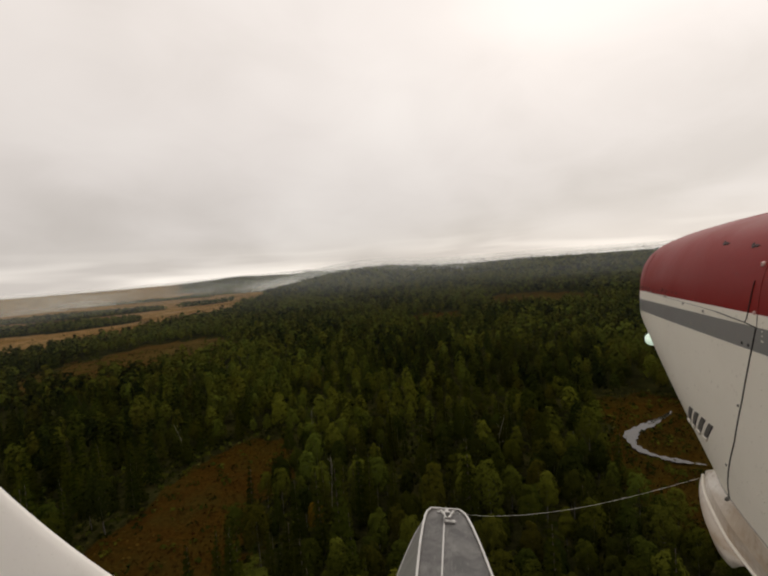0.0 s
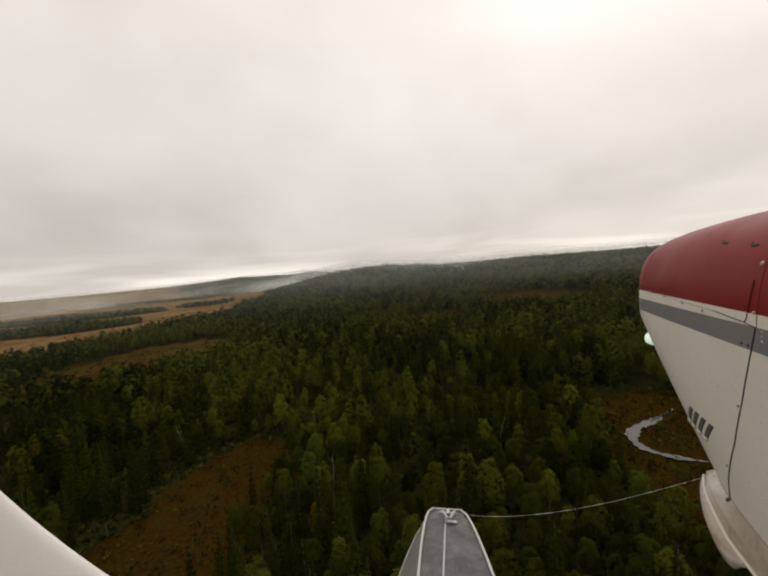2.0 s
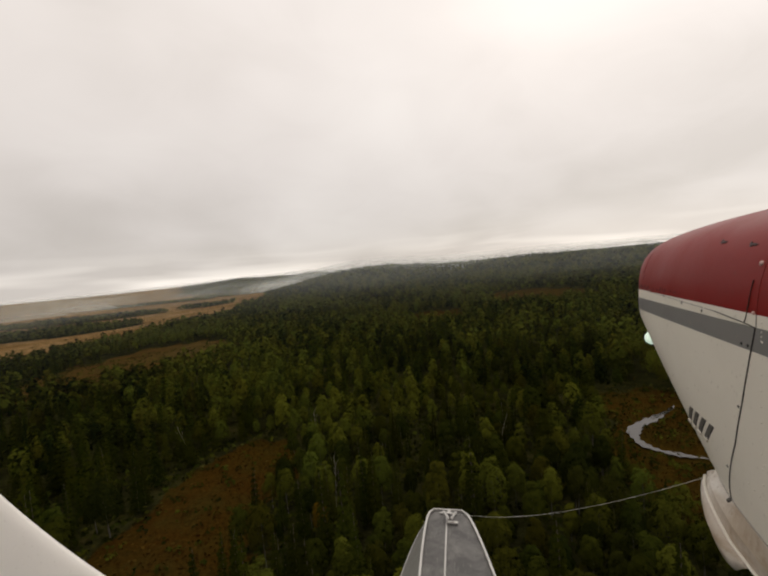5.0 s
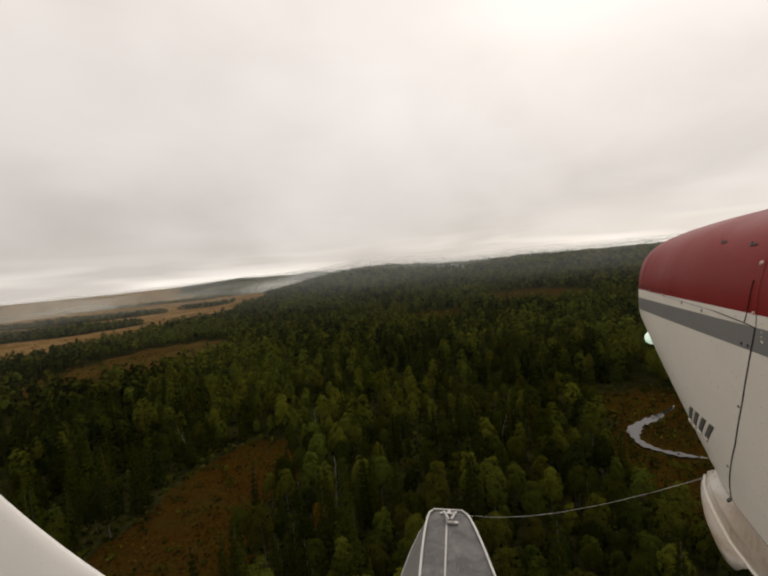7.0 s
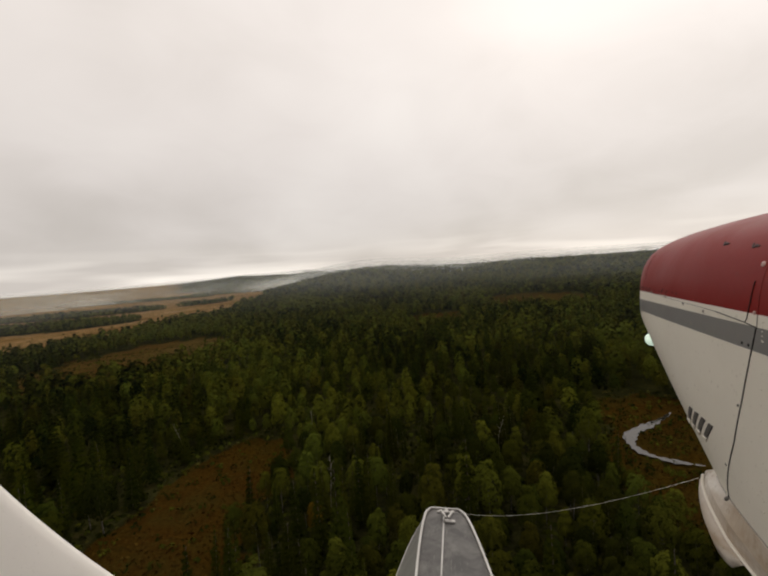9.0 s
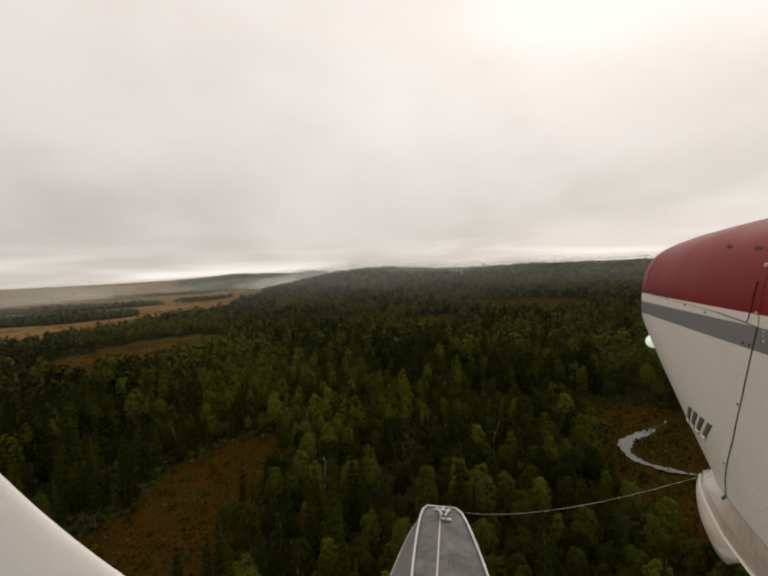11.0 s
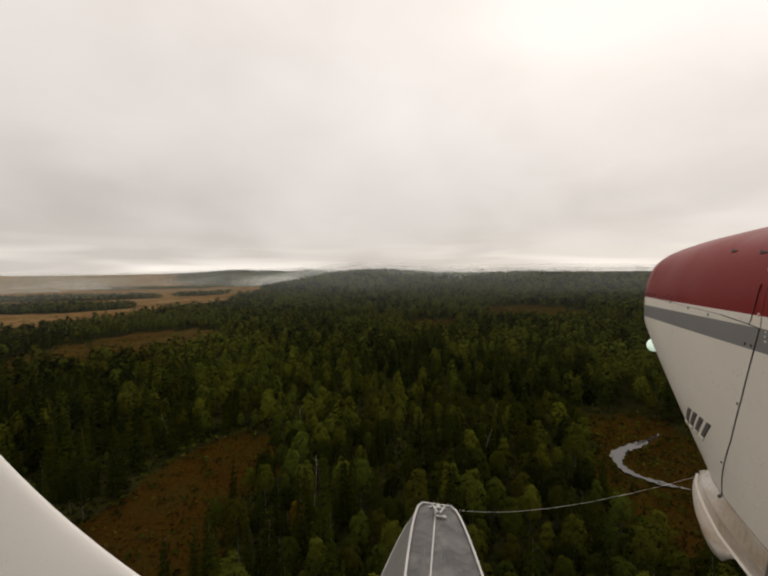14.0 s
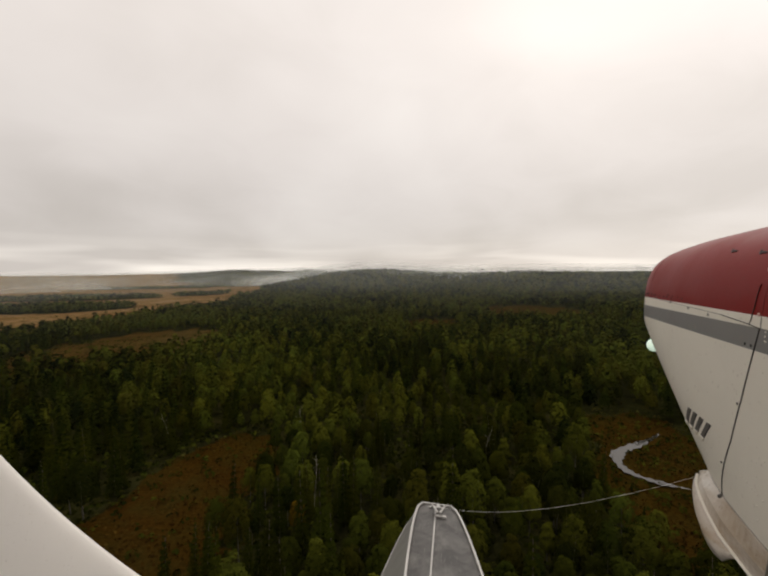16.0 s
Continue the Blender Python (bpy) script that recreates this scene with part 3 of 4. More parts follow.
def ribbon_mesh(name, points, width, mat, thick=0.002):
    """A thin flat band along points (position, outward), such as a panel gap or a strip."""
    bm = bmesh.new()
    prev = None
    for i, (p, o) in enumerate(points):
        q = points[min(i + 1, len(points) - 1)][0] - points[max(i - 1, 0)][0]
        side = q.cross(o).normalized() * width / 2
        row = [bm.verts.new(v) for v in (p - side - o * thick, p - side + o * thick, p + side + o * thick, p + side - o * thick)]
        if prev:
            for k in range(4):
                bm.faces.new((prev[k], prev[(k + 1) % 4], row[(k + 1) % 4], row[k]))
        else:
            bm.faces.new(row[::-1])
        prev = row
    bm.faces.new(prev)
    bmesh.ops.recalc_face_normals(bm, faces=bm.faces)
    me = bpy.data.meshes.new(name)
    bm.to_mesh(me)
    bm.free()
    me.materials.append(mat)
    return me


def skin(s, z):
    e = 0.004
    p = cowl_point(s, z)
    o = (cowl_point(s, z + e) - cowl_point(s, z - e)).cross(cowl_point(s + e, z) - cowl_point(s - e, z)).normalized()
    return p, (o if o.x < 0 else -o)


cowling = part("cowling", cowling_mesh(), floatplane, "glossy red over white cowling with grey stripe")
# the strut beside the camera
def tube_mesh(name, points, radius, mat, sides=8):
    bm = bmesh.new()
    prev = None
    for i, p in enumerate(points):
        q = (points[min(i + 1, len(points) - 1)] - points[max(i - 1, 0)]).to_track_quat("Z", "Y")
        row = [bm.verts.new(p + q @ Vector((radius * math.cos(a), radius * math.sin(a), 0))) for a in (k * math.tau / sides for k in range(sides))]
        if prev:
            for k in range(sides):
                bm.faces.new((prev[k], prev[(k + 1) % sides], row[(k + 1) % sides], row[k]))
        else:
            bm.faces.new(row[::-1])
        prev = row
    bm.faces.new(prev)
    for fc in bm.faces:
        fc.smooth = True
    me = bpy.data.meshes.new(name)
    bm.to_mesh(me)
    bm.free()
    me.materials.append(mat)
    return me


def strut_mesh(p, q, across, chord, thick):
    """A straight strut of streamlined section from p to q; across points from its rounded edge to its tail."""
    bm = bmesh.new()
    rows_ = []
    axis = (q - p).normalized()
    across = (across - axis * across.dot(axis)).normalized()
    flat_ = axis.cross(across)
    for e in (p, q):
        row = []
        for k in range(24):
            a = k * math.tau / 24
            u = (1 - math.cos(a)) / 2
            half = thick * 1.9 * (math.sqrt(u) * 0.55 - u * 0.36 - 0.19 * u ** 3)
            row.append(bm.verts.new(e + across * chord * u + flat_ * half * (1 if a < math.pi else -1)))
        rows_.append(row)
    for k in range(24):
        bm.faces.new((rows_[0][k], rows_[0][(k + 1) % 24], rows_[1][(k + 1) % 24], rows_[1][k]))
    bm.faces.new(rows_[0][::-1])
    bm.faces.new(rows_[1])
    bmesh.ops.recalc_face_normals(bm, faces=bm.faces)
    for fc in bm.faces:
        fc.smooth = True
    me = bpy.data.meshes.new("wing_strut")
    bm.to_mesh(me)
    bm.free()
    me.materials.append(CLEAN)
    return me


def bowed_strut_mesh(edge, across, facing, chord, thick):
    """A broad strut of streamlined section whose rounded edge follows a bowed line."""
    n, verts, faces = 32, [], []
    for e in edge:
        for k in range(n):
            a = k * math.tau / n
            u = (1 - math.cos(a)) / 2
            half = thick * 1.9 * (math.sqrt(u) * 0.55 - u * 0.36 - 0.19 * u ** 3)
            verts.append(tuple(e + across * chord * u + facing * half * (1 if a < math.pi else -1)))
    for i in range(len(edge) - 1):
        a, c = i * n, i * n + n
        faces += [(a + k, a + (k + 1) % n, c + (k + 1) % n, c + k) for k in range(n)]
    faces += [tuple(range(n))[::-1], tuple(range(len(verts) - n, len(verts)))]
    return mesh_from("wing_strut", verts, faces, (CLEAN,), True)


def bowed_edge(f):
    """The strut's rounded edge, from high and far out (0) to low and near the float (1)."""
    a, b, c, d_ = (Vector(p) for p in ((-4.84, 2.227, 0.357), (-3.75, 2.24, -1.28), (-2.75, 2.40, -2.42), (-1.11, 2.607, -3.069)))
    g = 1 - f
    return a * g ** 3 + b * 3 * g * g * f + c * 3 * g * f * f + d_ * f ** 3


part("wing_strut", bowed_strut_mesh([bowed_edge(0.16 + 0.66 * i / 28) for i in range(29)], Vector((-0.62, -0.50, -0.60)), Vector((0.465, -0.827, 0.303)), 1.4, 0.26),
     floatplane, "smooth white streamlined strut")

# ---- details of the cowling ----
def along(stops, n=24):
    """Skin points along a broken line of (s, z) stops."""
    pts = []
    for (s0, z0), (s1, z1) in zip(stops, stops[1:]):
        pts += [skin(s0 + (s1 - s0) * i / n, z0 + (z1 - z0) * i / n) for i in range(n)]
    return pts + [skin(*stops[-1])]


part("panel_gap", ribbon_mesh("panel_gap", along([(0.827, -0.208), (0.781, -0.43), (0.745, -0.566), (0.690, -0.70), (0.650, -0.800)], 10), 0.0027, DARK), cowling, "dark panel gap")
part("panel_gap", ribbon_mesh("panel_gap", along([(0.655, -0.194), (0.785, -0.2025), (0.829, -0.208)], 10), 0.0020, DARK), cowling, "dark panel gap")
part("panel_gap", ribbon_mesh("panel_gap", along([(0.806, -0.085), (0.799, -0.15), (0.791, -0.19), (0.784, -0.2025)], 10), 0.0011, DARK), cowling, "dark panel gap")
SEAM_RED = paint("red_seam_shadow", (0.160, 0.0095, 0.0082), 0.5)
for stops in ([(0.115, -0.02), (0.115, -0.15)], [(0.829, -0.172), (0.832, -0.05), (0.835, 0.03)]):
    part("panel_seam", ribbon_mesh("panel_seam", along(stops, 8), 0.0006, SEAM_RED, 0.0006), cowling, "fine seam in red paint")
SEAM_GREY = paint("grey_seam_shadow", (0.22, 0.21, 0.19), 0.5)
part("panel_seam", ribbon_mesh("panel_seam", along([(0.829, -0.208), (0.829, -0.172)], 4), 0.0030, SEAM_GREY, 0.001), cowling, "fine seam in white paint")
part("panel_seam", ribbon_mesh("panel_seam", along([(0.12, -0.19), (0.655, -0.194)], 12), 0.0018, SEAM_GREY, 0.001), cowling, "fine seam in white paint")


def dome_mesh(name, radius, height, mat, sides=10):
    """A low round head, standing along z."""
    bm = bmesh.new()
    rows_ = []
    for k in range(4):
        a = k / 3 * math.pi / 2 * 0.92
        rows_.append([bm.verts.new((radius * math.cos(a) * math.cos(t), radius * math.cos(a) * math.sin(t), height * math.sin(a))) for t in (i * math.tau / sides for i in range(sides))])
    for lo, hi in zip(rows_, rows_[1:]):
        for i in range(sides):
            bm.faces.new((lo[i], lo[(i + 1) % sides], hi[(i + 1) % sides], hi[i]))
    bm.faces.new(rows_[0][::-1])
    bm.faces.new(rows_[-1])
    me = bpy.data.meshes.new(name)
    bm.to_mesh(me)
    bm.free()
    me.materials.append(mat)
    return me


def on_skin(name, me, s, z, label="", parent=None, spin=0.0):
    p, o = skin(s, z)
    ob = part(name, me, parent or cowling, label)
    ob.matrix_local = Matrix.Translation(p) @ o.to_track_quat("Z", "Y").to_matrix().to_4x4() @ pose(0, 0, 0, 0, 0, spin)
    return ob


RIVET = dome_mesh("rivet", 0.0026, 0.0016, WHITE, 8)
for i in range(13):
    on_skin("rivet", RIVET, 0.852, -0.24 - 0.042 * i)
for i in range(9):
    on_skin("rivet", RIVET, 0.905, -0.30 - 0.055 * i)
for i in range(8):
    on_skin("rivet", RIVET, 0.79 + 0.022 * i, -0.655 - 0.004 * i)
for i in range(7):
    on_skin("rivet", RIVET, 0.86 + 0.022 * i, -0.56)
for i in range(5):
    on_skin("rivet", RIVET, 0.848, -0.19 - 0.012 * i)
STUD = dome_mesh("stud", 0.0052, 0.0035, SEAM_GREY, 8)
for s, z in ((0.190, -0.186), (0.324, -0.190), (0.461, -0.197), (0.587, -0.204)):
    on_skin("stud", STUD, s, z, "small metal fastener")
SCREW = dome_mesh("screw", 0.0046, 0.002, DARK, 10)
for s, z in ((0.765, -0.446), (0.687, -0.669), (0.800, -0.262), (0.775, -0.262)):
    on_skin("screw", SCREW, s, z, "dark screw head")
CHIP = dome_mesh("paint_chip", 0.0062, 0.0010, paint("dark_red_chip", (0.045, 0.010, 0.009), 0.7), 6)
for i in range(26):
    u = rng.uniform() ** 1.8
    chip = on_skin("paint_chip", CHIP, 0.035 + 0.42 * u, -0.187 + 0.018 * u + 0.022 * abs(rng.normal(0, 0.5)) * (1 - 0.7 * u), "dark worn chip in the red paint")
    chip.scale = (rng.uniform(0.4, 1.1), rng.uniform(0.3, 0.9), 1.0)
PALE = paint("pale_pink_plastic", (0.55, 0.36, 0.32), 0.5)
on_skin("button", dome_mesh("button", 0.0075, 0.005, PALE, 14), 0.816, -0.041, "pale round button")
on_skin("button_hole", dome_mesh("button_hole", 0.002, 0.0065, DARK, 8), 0.816, -0.041)
on_skin("button", dome_mesh("button", 0.0055, 0.004, PALE, 12), 0.818, -0.170, "pale round button")


def hinge_mesh():
    """A small dark hinge: a knuckle and two bent leaves."""
    bm = bmesh.new()
    for x, y, sx, sy, sz in ((0, 0, 0.009, 0.004, 0.0022), (-0.010, 0.004, 0.006, 0.0026, 0.0018), (0.008, -0.006, 0.0035, 0.006, 0.0018)):
        r = bmesh.ops.create_icosphere(bm, subdivisions=2, radius=1.0, matrix=Matrix.Translation((x, y, 0)) @ Matrix.Diagonal((sx, sy, sz, 1)))
    me = bpy.data.meshes.new("hinge")
    bm.to_mesh(me)
    bm.free()
    me.materials.append(HINGE)
    return me


HINGE = paint("dark_red_hinge", (0.035, 0.010, 0.010), 0.6)
hinge = hinge_mesh()
for s, z in ((0.605, 0.014), (0.748, 0.006)):
    on_skin("hinge", hinge, s, z, "small dark hinge", None, 200).scale = (1.35, 1.35, 1.2)


def patch_mesh(name, s0, s1, lean, z0, z1, mat, proud):
    """A leaning four-cornered patch with depth that follows the skin."""
    rows_, verts, faces = 5, [], []
    for i in range(rows_):
        f = i / (rows_ - 1)
        for s in (s0, s1):
            p, o = skin(s - lean * f, z0 + (z1 - z0) * f)
            verts += [tuple(p + o * proud), tuple(p - o * 0.004)]
    for i in range(rows_ - 1):
        a, c = 4 * i, 4 * i + 4
        faces += [(a, a + 2, c + 2, c), (a + 1, c + 1, c + 3, a + 3), (a, c, c + 1, a + 1), (a + 2, a + 3, c + 3, c + 2)]
    faces += [(0, 1, 3, 2), (len(verts) - 4, len(verts) - 2, len(verts) - 1, len(verts) - 3)]
    return mesh_from(name, verts, faces, (mat,))


# shade inside the slots, painted as dark patches and darker edges on the skin
SLOT = paint("louvre_shadow", (0.085, 0.078, 0.068), 0.6)
for s in (0.480, 0.522, 0.566, 0.612):
    louvre = part("louvre", patch_mesh("louvre", s, s + 0.026, 0.052, -0.572, -0.640, SLOT, 0.0012), cowling, "cooling slot with its shade painted dark")
    part("lip", patch_mesh("lip", s - 0.052, s - 0.026, 0.008, -0.640, -0.654, WHITE, 0.006), louvre)
    part("dark_edge", patch_mesh("dark_edge", s + 0.022, s + 0.026, 0.052, -0.572, -0.640, DARK, 0.0018), louvre)


# ---- the belly scoop under the cowling, with its hanging flap ----
def rim(y):
    """Height and side of the scoop's lower rim at y, from its front tip back."""
    f = min(1.0, max(0.0, (1.615 - y) / 0.4))
    return Vector((0.905 - 0.071 * min(1.0, f * 1.6) ** 0.5, y, -0.812 - 0.113 * f ** 0.55))


def scoop_mesh():
    ys = [1.62 - 0.03 * i for i in range(44)]
    verts, faces = [], []
    for y in ys:
        s = 1 - (y - Y0) / LONG
        edge, low = cowl_point(s, -0.802), rim(y)
        x0 = edge.x - 0.004
        ring = [(x0 + 0.02, y, -0.795), (x0, y, -0.805), ((x0 + low.x) / 2 - 0.008 * min(1.0, (1.63 - y) * 12), y, (low.z - 0.805) / 2), tuple(low), (low.x + 0.02, y, low.z - 0.012), (low.x + 0.10, y, low.z - 0.006)]
        ring += [(2 * XC - x, yy, z) for x, yy, z in reversed(ring)]
        verts += ring
    n = 12
    for i in range(len(ys) - 1):
        a, c = i * n, i * n + n
        faces += [(a + k, a + (k + 1) % n, c + (k + 1) % n, c + k) for k in range(n)]
    faces += [tuple(range(n))[::-1], tuple(range(len(verts) - n, len(verts)))]
    me = mesh_from("belly_scoop", verts, faces, (STAINED,))
    return me


scoop = part("belly_scoop", scoop_mesh(), floatplane, "white belly scoop with brown exhaust stains")
part("rim", tube_mesh("rim", [rim(1.61 - 0.03 * i) + Vector((-0.003, 0, 0)) for i in range(42)], 0.005, WHITE, 6), scoop)
part("panel_gap", ribbon_mesh("panel_gap", [(rim(1.16).lerp(Vector((0.822, 1.13, -0.775)), k / 6) + Vector((-0.012, 0, 0)), Vector((-1, 0, 0))) for k in range(7)], 0.003, SEAM_GREY), scoop)


def flap_mesh():
    verts, faces = [], []
    n = 14
    for i in range(n + 1):
        f = i / n
        y = 1.606 - 0.309 * f
        top = rim(y)
        drop = 0.065 * math.sin(math.pi * min(1.0, f * 0.80 + 0.06)) + 0.012
        if f > 0.86:
            drop *= 1 - (f - 0.86) * 5.5
        out_ = Vector((-0.012 - 0.012 * math.sin(math.pi * f), 0, 0))
        for q, o in ((top, 0.0), (top + out_ + Vector((0, 0, -drop * 0.55)), 0.0), (top + out_ * 0.6 + Vector((0, -0.012, -drop)), 0.0)):
            verts += [tuple(q), tuple(q + Vector((0.007, 0, 0)))]
    for i in range(n):
        a, c = 6 * i, 6 * i + 6
        faces += [(a, a + 2, c + 2, c), (a + 2, a + 4, c + 4, c + 2), (a + 1, c + 1, c + 3, a + 3), (a + 3, c + 3, c + 5, a + 5), (a + 4, a + 5, c + 5, c + 4), (a, c, c + 1, a + 1)]
    faces += [(0, 1, 3, 2), (2, 3, 5, 4)]
    e = 6 * n
    faces += [(e, e + 2, e + 3, e + 1), (e + 2, e + 4, e + 5, e + 3)]
    return mesh_from("flap", verts, faces, (STAINED,), True)


part("panel_gap", ribbon_mesh("panel_gap", along([(0.535, -0.801), (0.70, -0.801), (1.05, -0.801)], 10), 0.003, SEAM_GREY), cowling)
part("flap", flap_mesh(), scoop, "hanging white cooling flap")
on_skin("drain", dome_mesh("drain", 0.009, 0.016, SLOT, 10), 0.648, -0.806, "grey drain stub")

# ---- landing light low on the nose ----
def glow_material():
    m, t, b = material("lit_lamp_glass")
    b.inputs["Base Color"].default_value = (0.7, 0.8, 0.7, 1)
    b.inputs["Emission Color"].default_value = (0.78, 1.0, 0.80, 1)
    b.inputs["Emission Strength"].default_value = 0.55
    return m


lamp = part("landing_light", dome_mesh("landing_light", 0.036, 0.012, DARK, 20), floatplane, "round lit landing light")
lamp.matrix_local = Matrix.Translation((0.952, 2.150, -0.437)) @ Vector((-0.35, -0.93, 0.1)).to_track_quat("Z", "Y").to_matrix().to_4x4()
part("lens", dome_mesh("lens", 0.033, 0.03, glow_material(), 20), lamp, "glowing pale green-white lens")

# ---- cabin, wing and struts, behind and above the camera ----
def loft_mesh(name, sections, mat, n=28, power=3.0):
    """Rounded sections (y, centre x, half width, bottom, top) joined into one closed body."""
    verts, faces = [], []
    for y, cx, w, lo, hi in sections:
        for k in range(n):
            a = k * math.tau / n
            c, s = math.cos(a), math.sin(a)
            verts.append((cx + w * math.copysign(abs(c) ** (2 / power), c), y, (lo + hi) / 2 + (hi - lo) / 2 * math.copysign(abs(s) ** (2 / power), s)))
    for i in range(len(sections) - 1):
        a, c = i * n, i * n + n
        faces += [(a + k, a + (k + 1) % n, c + (k + 1) % n, c + k) for k in range(n)]
    faces += [tuple(range(n))[::-1], tuple(range(len(verts) - n, len(verts)))]
    return mesh_from(name, verts, faces, (mat,), True)


part("fuselage", loft_mesh("fuselage", [(0.02, XC, 0.66, -0.95, 0.24), (-0.35, XC, 0.66, -0.98, 0.62), (-0.6, XC, 0.66, -0.98, 0.86), (-1.4, XC, 0.66, -0.95, 0.92),
                                        (-2.4, XC, 0.55, -0.85, 0.80), (-3.8, XC, 0.32, -0.55, 0.45), (-5.6, XC, 0.10, -0.25, 0.25)], WHITE), floatplane, "white fuselage")


def wing_mesh(half_span, chord, thick, lead, height):
    verts, faces, n = [], [], 26
    for u in (-1.0, -0.98, -0.5, -0.1, 0.1, 0.5, 0.98, 1.0):
        ch, th = chord * (1 - 0.25 * max(0.0, abs(u) - 0.5)), thick * (0.5 if abs(u) == 1.0 else 1.0)
        for k in range(n):
            a = k * math.tau / n
            f = (1 - math.cos(a)) / 2
            t = th * 2.6 * (math.sqrt(f) * 0.5 - f * 0.34 - 0.16 * f ** 3)
            verts.append((XC + u * half_span, lead - ch * f, height + (t if a < math.pi else -0.55 * t)))
    for i in range(7):
        a, c = i * n, i * n + n
        faces += [(a + k, a + (k + 1) % n, c + (k + 1) % n, c + k) for k in range(n)]
    faces += [tuple(range(n))[::-1], tuple(range(len(verts) - n, len(verts)))]
    return mesh_from("wing", verts, faces, (WHITE,), True)


part("wing", wing_mesh(5.4, 1.6, 0.16, 0.30, 1.00), floatplane, "white high wing")
for side in (-1, 1):
    part("lift_strut", strut_mesh(Vector((XC + side * 0.62, -0.55, -0.8)), Vector((XC + side * 3.0, -0.35, 0.93)), Vector((0, -1, 0)), 0.12, 0.035), floatplane)
for y in (-0.5, 0.35):
    part("float_strut", strut_mesh(Vector((0.95, y, -0.85)), Vector((0.15, y, -2.0)), Vector((0, -1, 0)), 0.10, 0.03), floatplane)

# ---- the float ----
DECK_Z = -2.0


def deck_half(y):
    """Half width of the float's deck at y; the bow is cut off square with rounded shoulders."""
    f = max(0.0, (3.07 - y) / 0.71)
    return 0.112 + 0.135 * min(f, 1.0) ** 0.45 + 0.05 * max(0.0, f - 1)


def deck_mid(y):
    return -0.104 + 0.080 * (3.07 - y) / 0.71


def float_hull_mesh():
    ys = [3.07, 3.04, 2.98, 2.9, 2.8, 2.65, 2.5, 2.3, 2.0, 1.5, 0.8, 0.0, -0.8]
    verts, rings = [], []
    for i, y in enumerate(ys):
        h, c, f = deck_half(y), deck_mid(y), min(1.0, (3.07 - y) / 0.8)
        flare = 0.03 + 0.19 * f ** 0.8
        keel = DECK_Z - 0.10 - 0.42 * f ** 0.6
        chine = DECK_Z - 0.07 - 0.17 * f ** 0.6
        ring = [(c - h, y, DECK_Z - 0.006), (c - h - flare, y - 0.02, chine), (c, y - 0.05, keel), (c + h + flare * 0.2, y - 0.02, chine), (c + h, y, DECK_Z - 0.006)]
        rings.append(range(len(verts), len(verts) + 5))
        verts += ring
    faces = []
    for a, b in zip(rings, rings[1:]):
        faces += [(a[i], a[(i + 1) % 5], b[(i + 1) % 5], b[i]) for i in range(5)]
    faces += [tuple(rings[0])[::-1], tuple(rings[-1])]
    return mesh_from("hull", verts, faces, (HULL,))


def float_deck_mesh():
    ys = [3.065 - 0.06 * i for i in range(12)] + [2.2, 1.9, 1.5, 0.8, 0.0, -0.8]
    verts, faces = [], []
    for y in ys:
        h, c = deck_half(y) - 0.012, deck_mid(y)
        for k in range(7):
            u = k / 3 - 1
            verts.append((c + u * h, y, DECK_Z + 0.012 * (1 - u * u)))
        verts.append((c + h, y, DECK_Z - 0.01))
        verts.append((c - h, y, DECK_Z - 0.01))
    for i in range(len(ys) - 1):
        a, b = i * 9, i * 9 + 9
        faces += [(a + k, a + (k + 1) % 9, b + (k + 1) % 9, b + k) for k in range(9)]
    faces += [tuple(range(8, -1, -1)), tuple(range(len(verts) - 9, len(verts)))]
    return mesh_from("deck", verts, faces, (DECK,))


pontoon = part("float", float_hull_mesh(), floatplane, "aluminium float with a worn grey deck")
part("deck", float_deck_mesh(), pontoon, "worn grey non-slip deck")
UP = Vector((0, 0, 1))
ys = [3.07 - 0.05 * i for i in range(16)] + [2.2, 1.8, 1.2, 0.4, -0.8]
for side in (-1, 1):
    line = [(Vector((deck_mid(y) + side * (deck_half(y) - 0.008), y, DECK_Z + 0.010)), UP) for y in ys]
    part("deck_rail", ribbon_mesh("deck_rail", line, 0.015, METAL, 0.006), pontoon, "bright aluminium edge rail")
for side, k in ((-1, 1.0), (1, 0.2)):
    pts = []
    for y in ys[1:]:
        f = min(1.0, (3.07 - y) / 0.8)
        pts.append(Vector((deck_mid(y) + side * (deck_half(y) + k * (0.03 + 0.19 * f ** 0.8)), y - 0.02, DECK_Z - 0.07 - 0.17 * f ** 0.6)))
    part("chine_edge", tube_mesh("chine_edge", pts, 0.005, METAL, 6), pontoon, "bright chine edge")
part("bow_rail", ribbon_mesh("bow_rail", [(Vector((deck_mid(3.06) + u * 0.112, 3.062, DECK_Z + 0.011)), UP) for u in (-1, -0.5, 0, 0.5, 1)], 0.012, METAL, 0.008), pontoon)
part("centre_strip", ribbon_mesh("centre_strip", [(Vector((-0.108, y, DECK_Z + 0.014)), UP) for y in ys[2:]], 0.010, METAL, 0.006), pontoon, "bright centre seam strip")

# ---- braces that carry the bowed strut out from the float ----
for f, y in ((0.78, 1.75), (0.66, 1.0)):
    foot = bowed_edge(f) + Vector((-0.62, -0.50, -0.60)) * 0.45
    part("brace", strut_mesh(Vector((deck_mid(y), y, DECK_Z - 0.10)), foot, Vector((0, -1, 0)), 0.09, 0.03), floatplane)

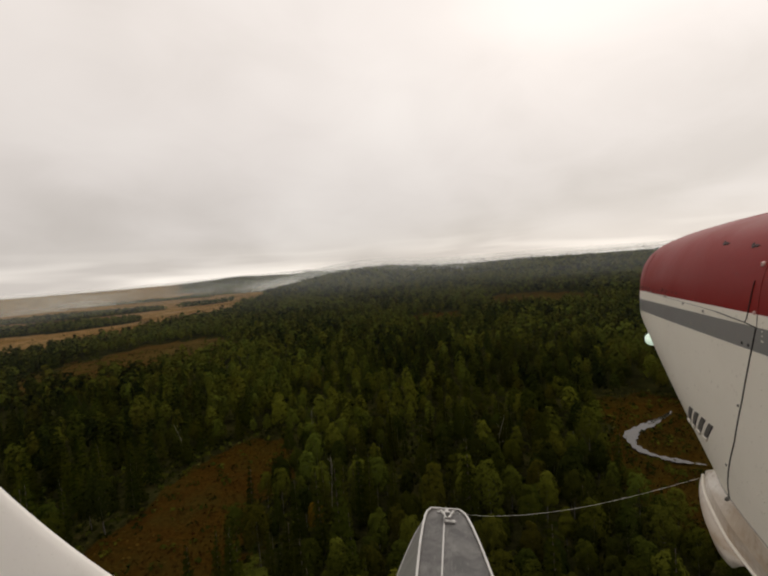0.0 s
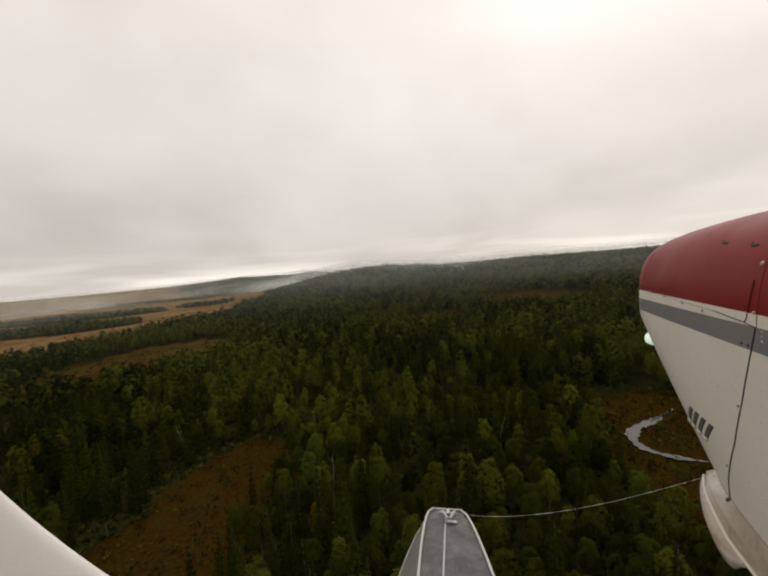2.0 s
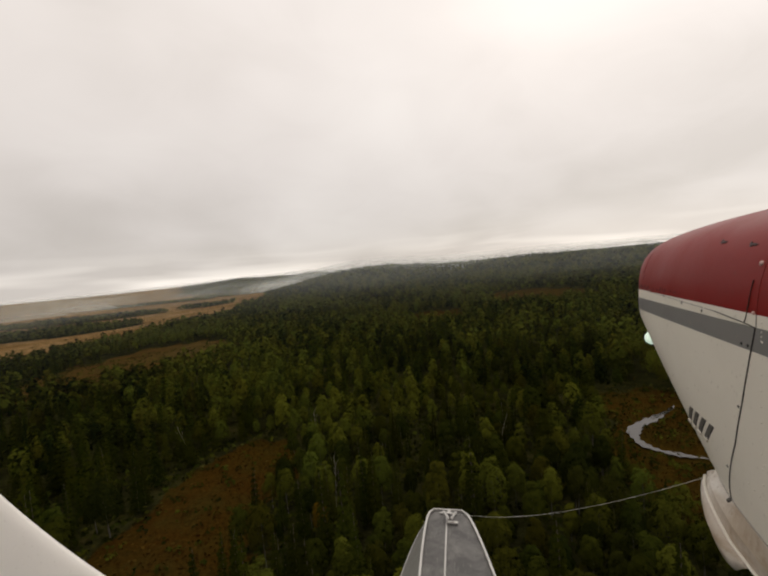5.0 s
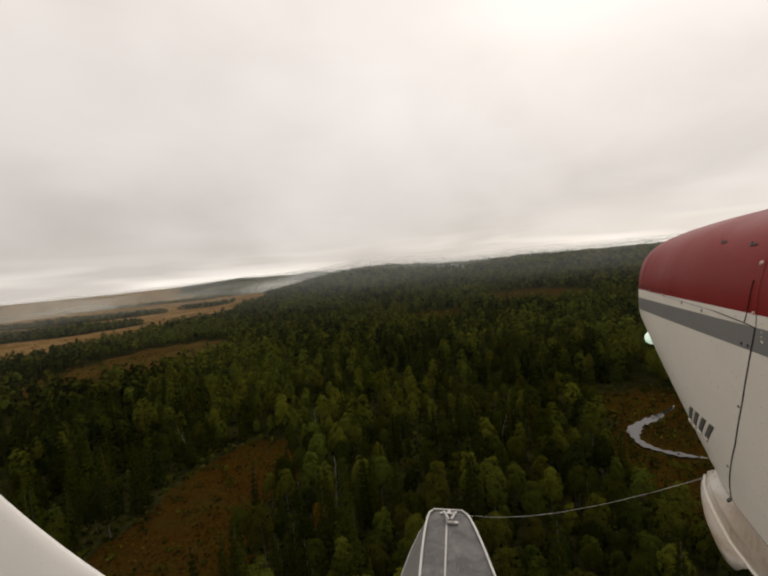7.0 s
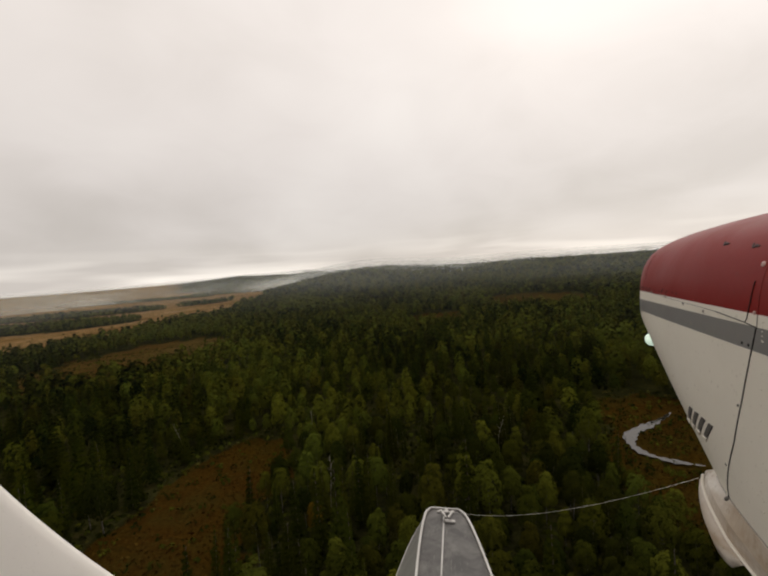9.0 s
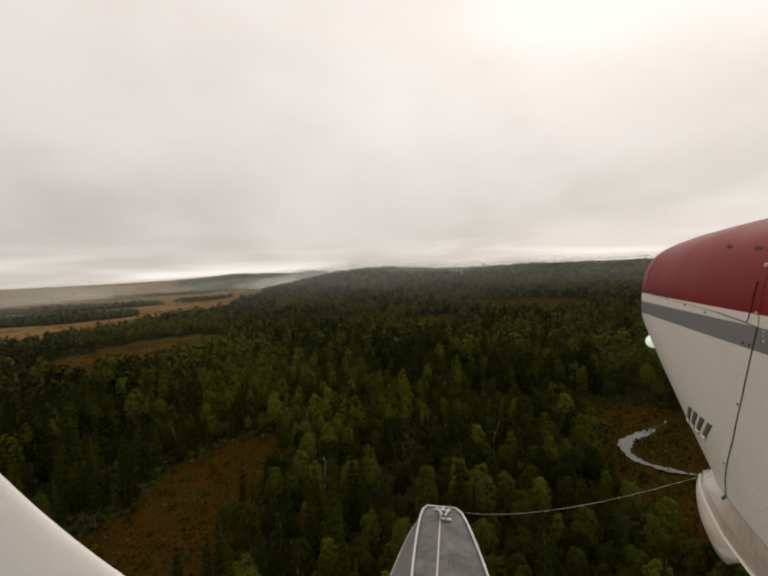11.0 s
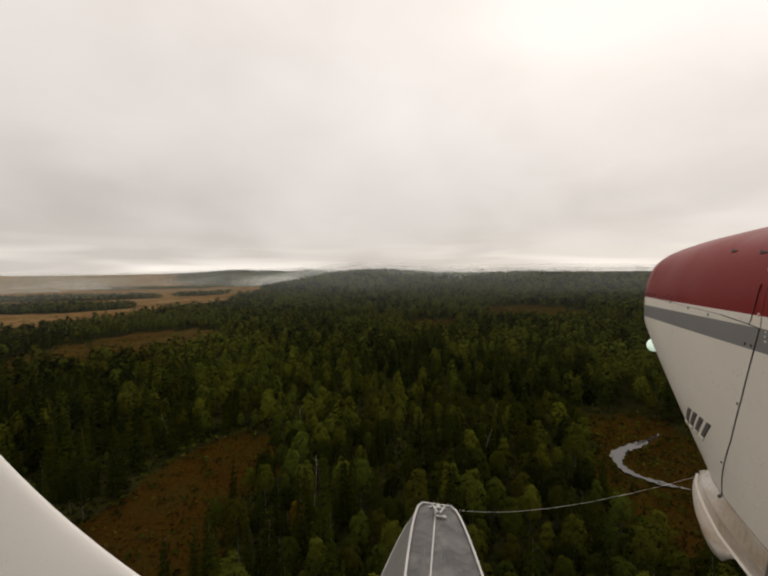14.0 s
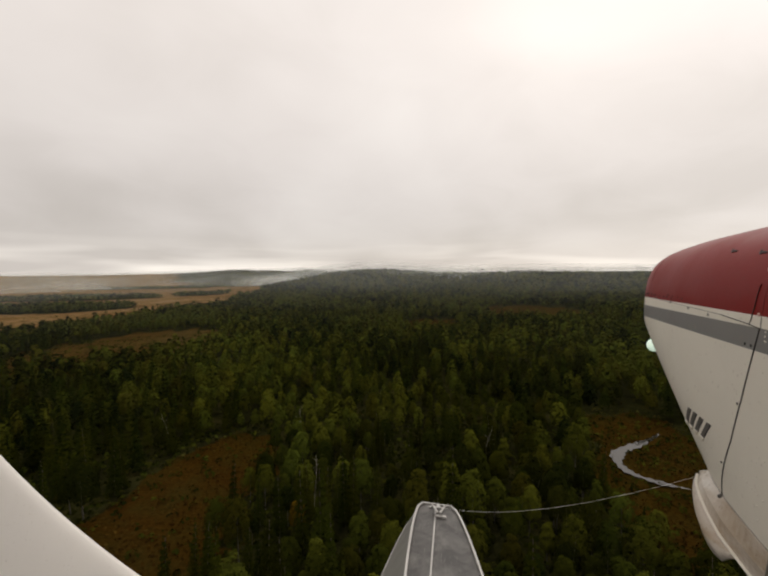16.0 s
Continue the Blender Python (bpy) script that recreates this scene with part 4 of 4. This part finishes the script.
# ---- mooring line from the float's cleat to the cowling ----
a, b = Vector((deck_mid(3.0) + 0.02, 3.0, DECK_Z + 0.035)), Vector((0.905, 1.603, -0.820))
line = [a.lerp(b, i / 40) - UP * 0.086 * 4 * (i / 40) * (1 - i / 40) for i in range(41)]
part("mooring_line", tube_mesh("mooring_line", line, 0.00058, ROPE, 6), floatplane, "thin pale slack mooring line")

# ---- cleat on the bow ----
def box_mesh(name, sx, sy, sz, mat, bevel=0.003):
    bm = bmesh.new()
    bmesh.ops.create_cube(bm, size=1.0, matrix=Matrix.Diagonal((sx, sy, sz, 1)))
    bmesh.ops.bevel(bm, geom=bm.edges[:], offset=bevel, segments=2, affect="EDGES")
    me = bpy.data.meshes.new(name)
    bm.to_mesh(me)
    bm.free()
    me.materials.append(mat)
    return me


def on_deck(name, me, dx, y, dz, turn=0.0, label=""):
    ob = part(name, me, pontoon, label)
    ob.matrix_local = pose(deck_mid(y) + dx, y, DECK_Z + dz, 0, 0, turn)


on_deck("bow_plate", box_mesh("bow_plate", 0.13, 0.018, 0.008, METAL), 0.0, 3.015, 0.018)
on_deck("cleat_post", box_mesh("cleat_post", 0.022, 0.05, 0.05, METAL), 0.004, 2.975, 0.035, 0, "bright metal cleat")
on_deck("cleat_arm", box_mesh("cleat_arm", 0.016, 0.10, 0.014, METAL), -0.022, 2.945, 0.050, 28)
on_deck("cleat_arm", box_mesh("cleat_arm", 0.016, 0.10, 0.014, METAL), 0.034, 2.945, 0.050, -22)
on_deck("cleat_base", box_mesh("cleat_base", 0.085, 0.03, 0.012, METAL), 0.018, 2.905, 0.022)

# ---- distance haze over the far land, imitated by thin translucent sheets ----
def mist_haze_material(density):
    m, t, b_ = material("thin_mist_and_haze")
    pos = t.nodes.new("ShaderNodeTexCoord").outputs["Object"]
    soft_edge = t.nodes.new("ShaderNodeAttribute")
    soft_edge.attribute_name = "amount"
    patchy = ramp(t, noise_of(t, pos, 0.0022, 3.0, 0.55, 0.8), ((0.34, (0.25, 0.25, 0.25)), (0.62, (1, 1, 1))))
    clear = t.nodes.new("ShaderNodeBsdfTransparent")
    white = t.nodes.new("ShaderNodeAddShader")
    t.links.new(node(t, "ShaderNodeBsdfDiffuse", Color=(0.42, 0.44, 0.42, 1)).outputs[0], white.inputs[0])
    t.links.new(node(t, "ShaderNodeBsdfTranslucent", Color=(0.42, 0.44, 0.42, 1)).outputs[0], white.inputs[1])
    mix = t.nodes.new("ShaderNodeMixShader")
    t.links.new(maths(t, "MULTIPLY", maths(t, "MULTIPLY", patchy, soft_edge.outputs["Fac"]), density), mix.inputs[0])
    t.links.new(clear.outputs[0], mix.inputs[1])
    t.links.new(white.outputs[0], mix.inputs[2])
    t.links.new(mix.outputs[0], t.nodes["Material Output"].inputs["Surface"])
    return m


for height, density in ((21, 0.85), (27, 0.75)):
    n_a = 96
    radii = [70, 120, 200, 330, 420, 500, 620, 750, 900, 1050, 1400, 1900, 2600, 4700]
    # opacity set by range from the camera's foot, so haze deepens with distance
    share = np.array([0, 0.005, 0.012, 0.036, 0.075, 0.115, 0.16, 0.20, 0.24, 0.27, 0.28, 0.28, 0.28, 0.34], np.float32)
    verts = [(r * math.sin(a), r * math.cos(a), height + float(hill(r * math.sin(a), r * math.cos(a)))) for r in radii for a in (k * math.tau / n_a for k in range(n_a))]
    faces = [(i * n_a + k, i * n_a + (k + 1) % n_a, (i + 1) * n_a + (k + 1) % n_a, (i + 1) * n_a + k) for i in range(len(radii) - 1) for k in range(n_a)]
    me = mesh_from("haze_sheet", verts, faces, (mist_haze_material(density),))
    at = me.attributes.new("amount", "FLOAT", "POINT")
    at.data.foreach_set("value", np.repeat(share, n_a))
    tagged(new("haze_sheet", me), "thin pale sheet imitating distance haze over the far woods", "mist", kind="stuff")


# ---- banks of low cloud touching the far tree tops ----
def mist_bank(cx, cy, rx, ry, z0, z1, density):
    """A soft dome of cloud, dense low down and thinning out to its top and sides."""
    n_a, n_h = 64, 12
    verts, faces, amount = [], [], []
    for k in range(n_h + 1):
        f = k / n_h
        for i in range(n_a):
            t = i * math.tau / n_a
            w = 1 + 0.16 * math.sin(3 * t + cx) + 0.08 * math.sin(7 * t + 3 * f)
            r = math.cos(f * math.pi / 2 * 0.98) * w
            verts.append((cx + rx * r * math.cos(t), cy + ry * r * math.sin(t), z0 + (z1 - z0) * math.sin(f * math.pi / 2)))
            amount.append(max(0.0, 1 - (r * math.cos(t)) ** 2) * max(0.0, 1 - 1.7 * f) ** 1.5)
    for k in range(n_h):
        faces += [(k * n_a + i, k * n_a + (i + 1) % n_a, (k + 1) * n_a + (i + 1) % n_a, (k + 1) * n_a + i) for i in range(n_a)]
    me = mesh_from("mist_bank", verts, faces, (mist_haze_material(density),), True)
    at = me.attributes.new("amount", "FLOAT", "POINT")
    at.data.foreach_set("value", np.array(amount, np.float32))
    tagged(new("mist_bank", me), "soft white bank of low cloud drifting over tree tops", "mist", kind="stuff")


mist_bank(60, 860, 170, 80, 22, 78, 1.0)
mist_bank(-260, 1050, 130, 90, 18, 66, 0.9)
mist_bank(420, 900, 230, 80, 22, 66, 0.8)
mist_bank(-960, 1150, 240, 150, 10, 80, 0.6)
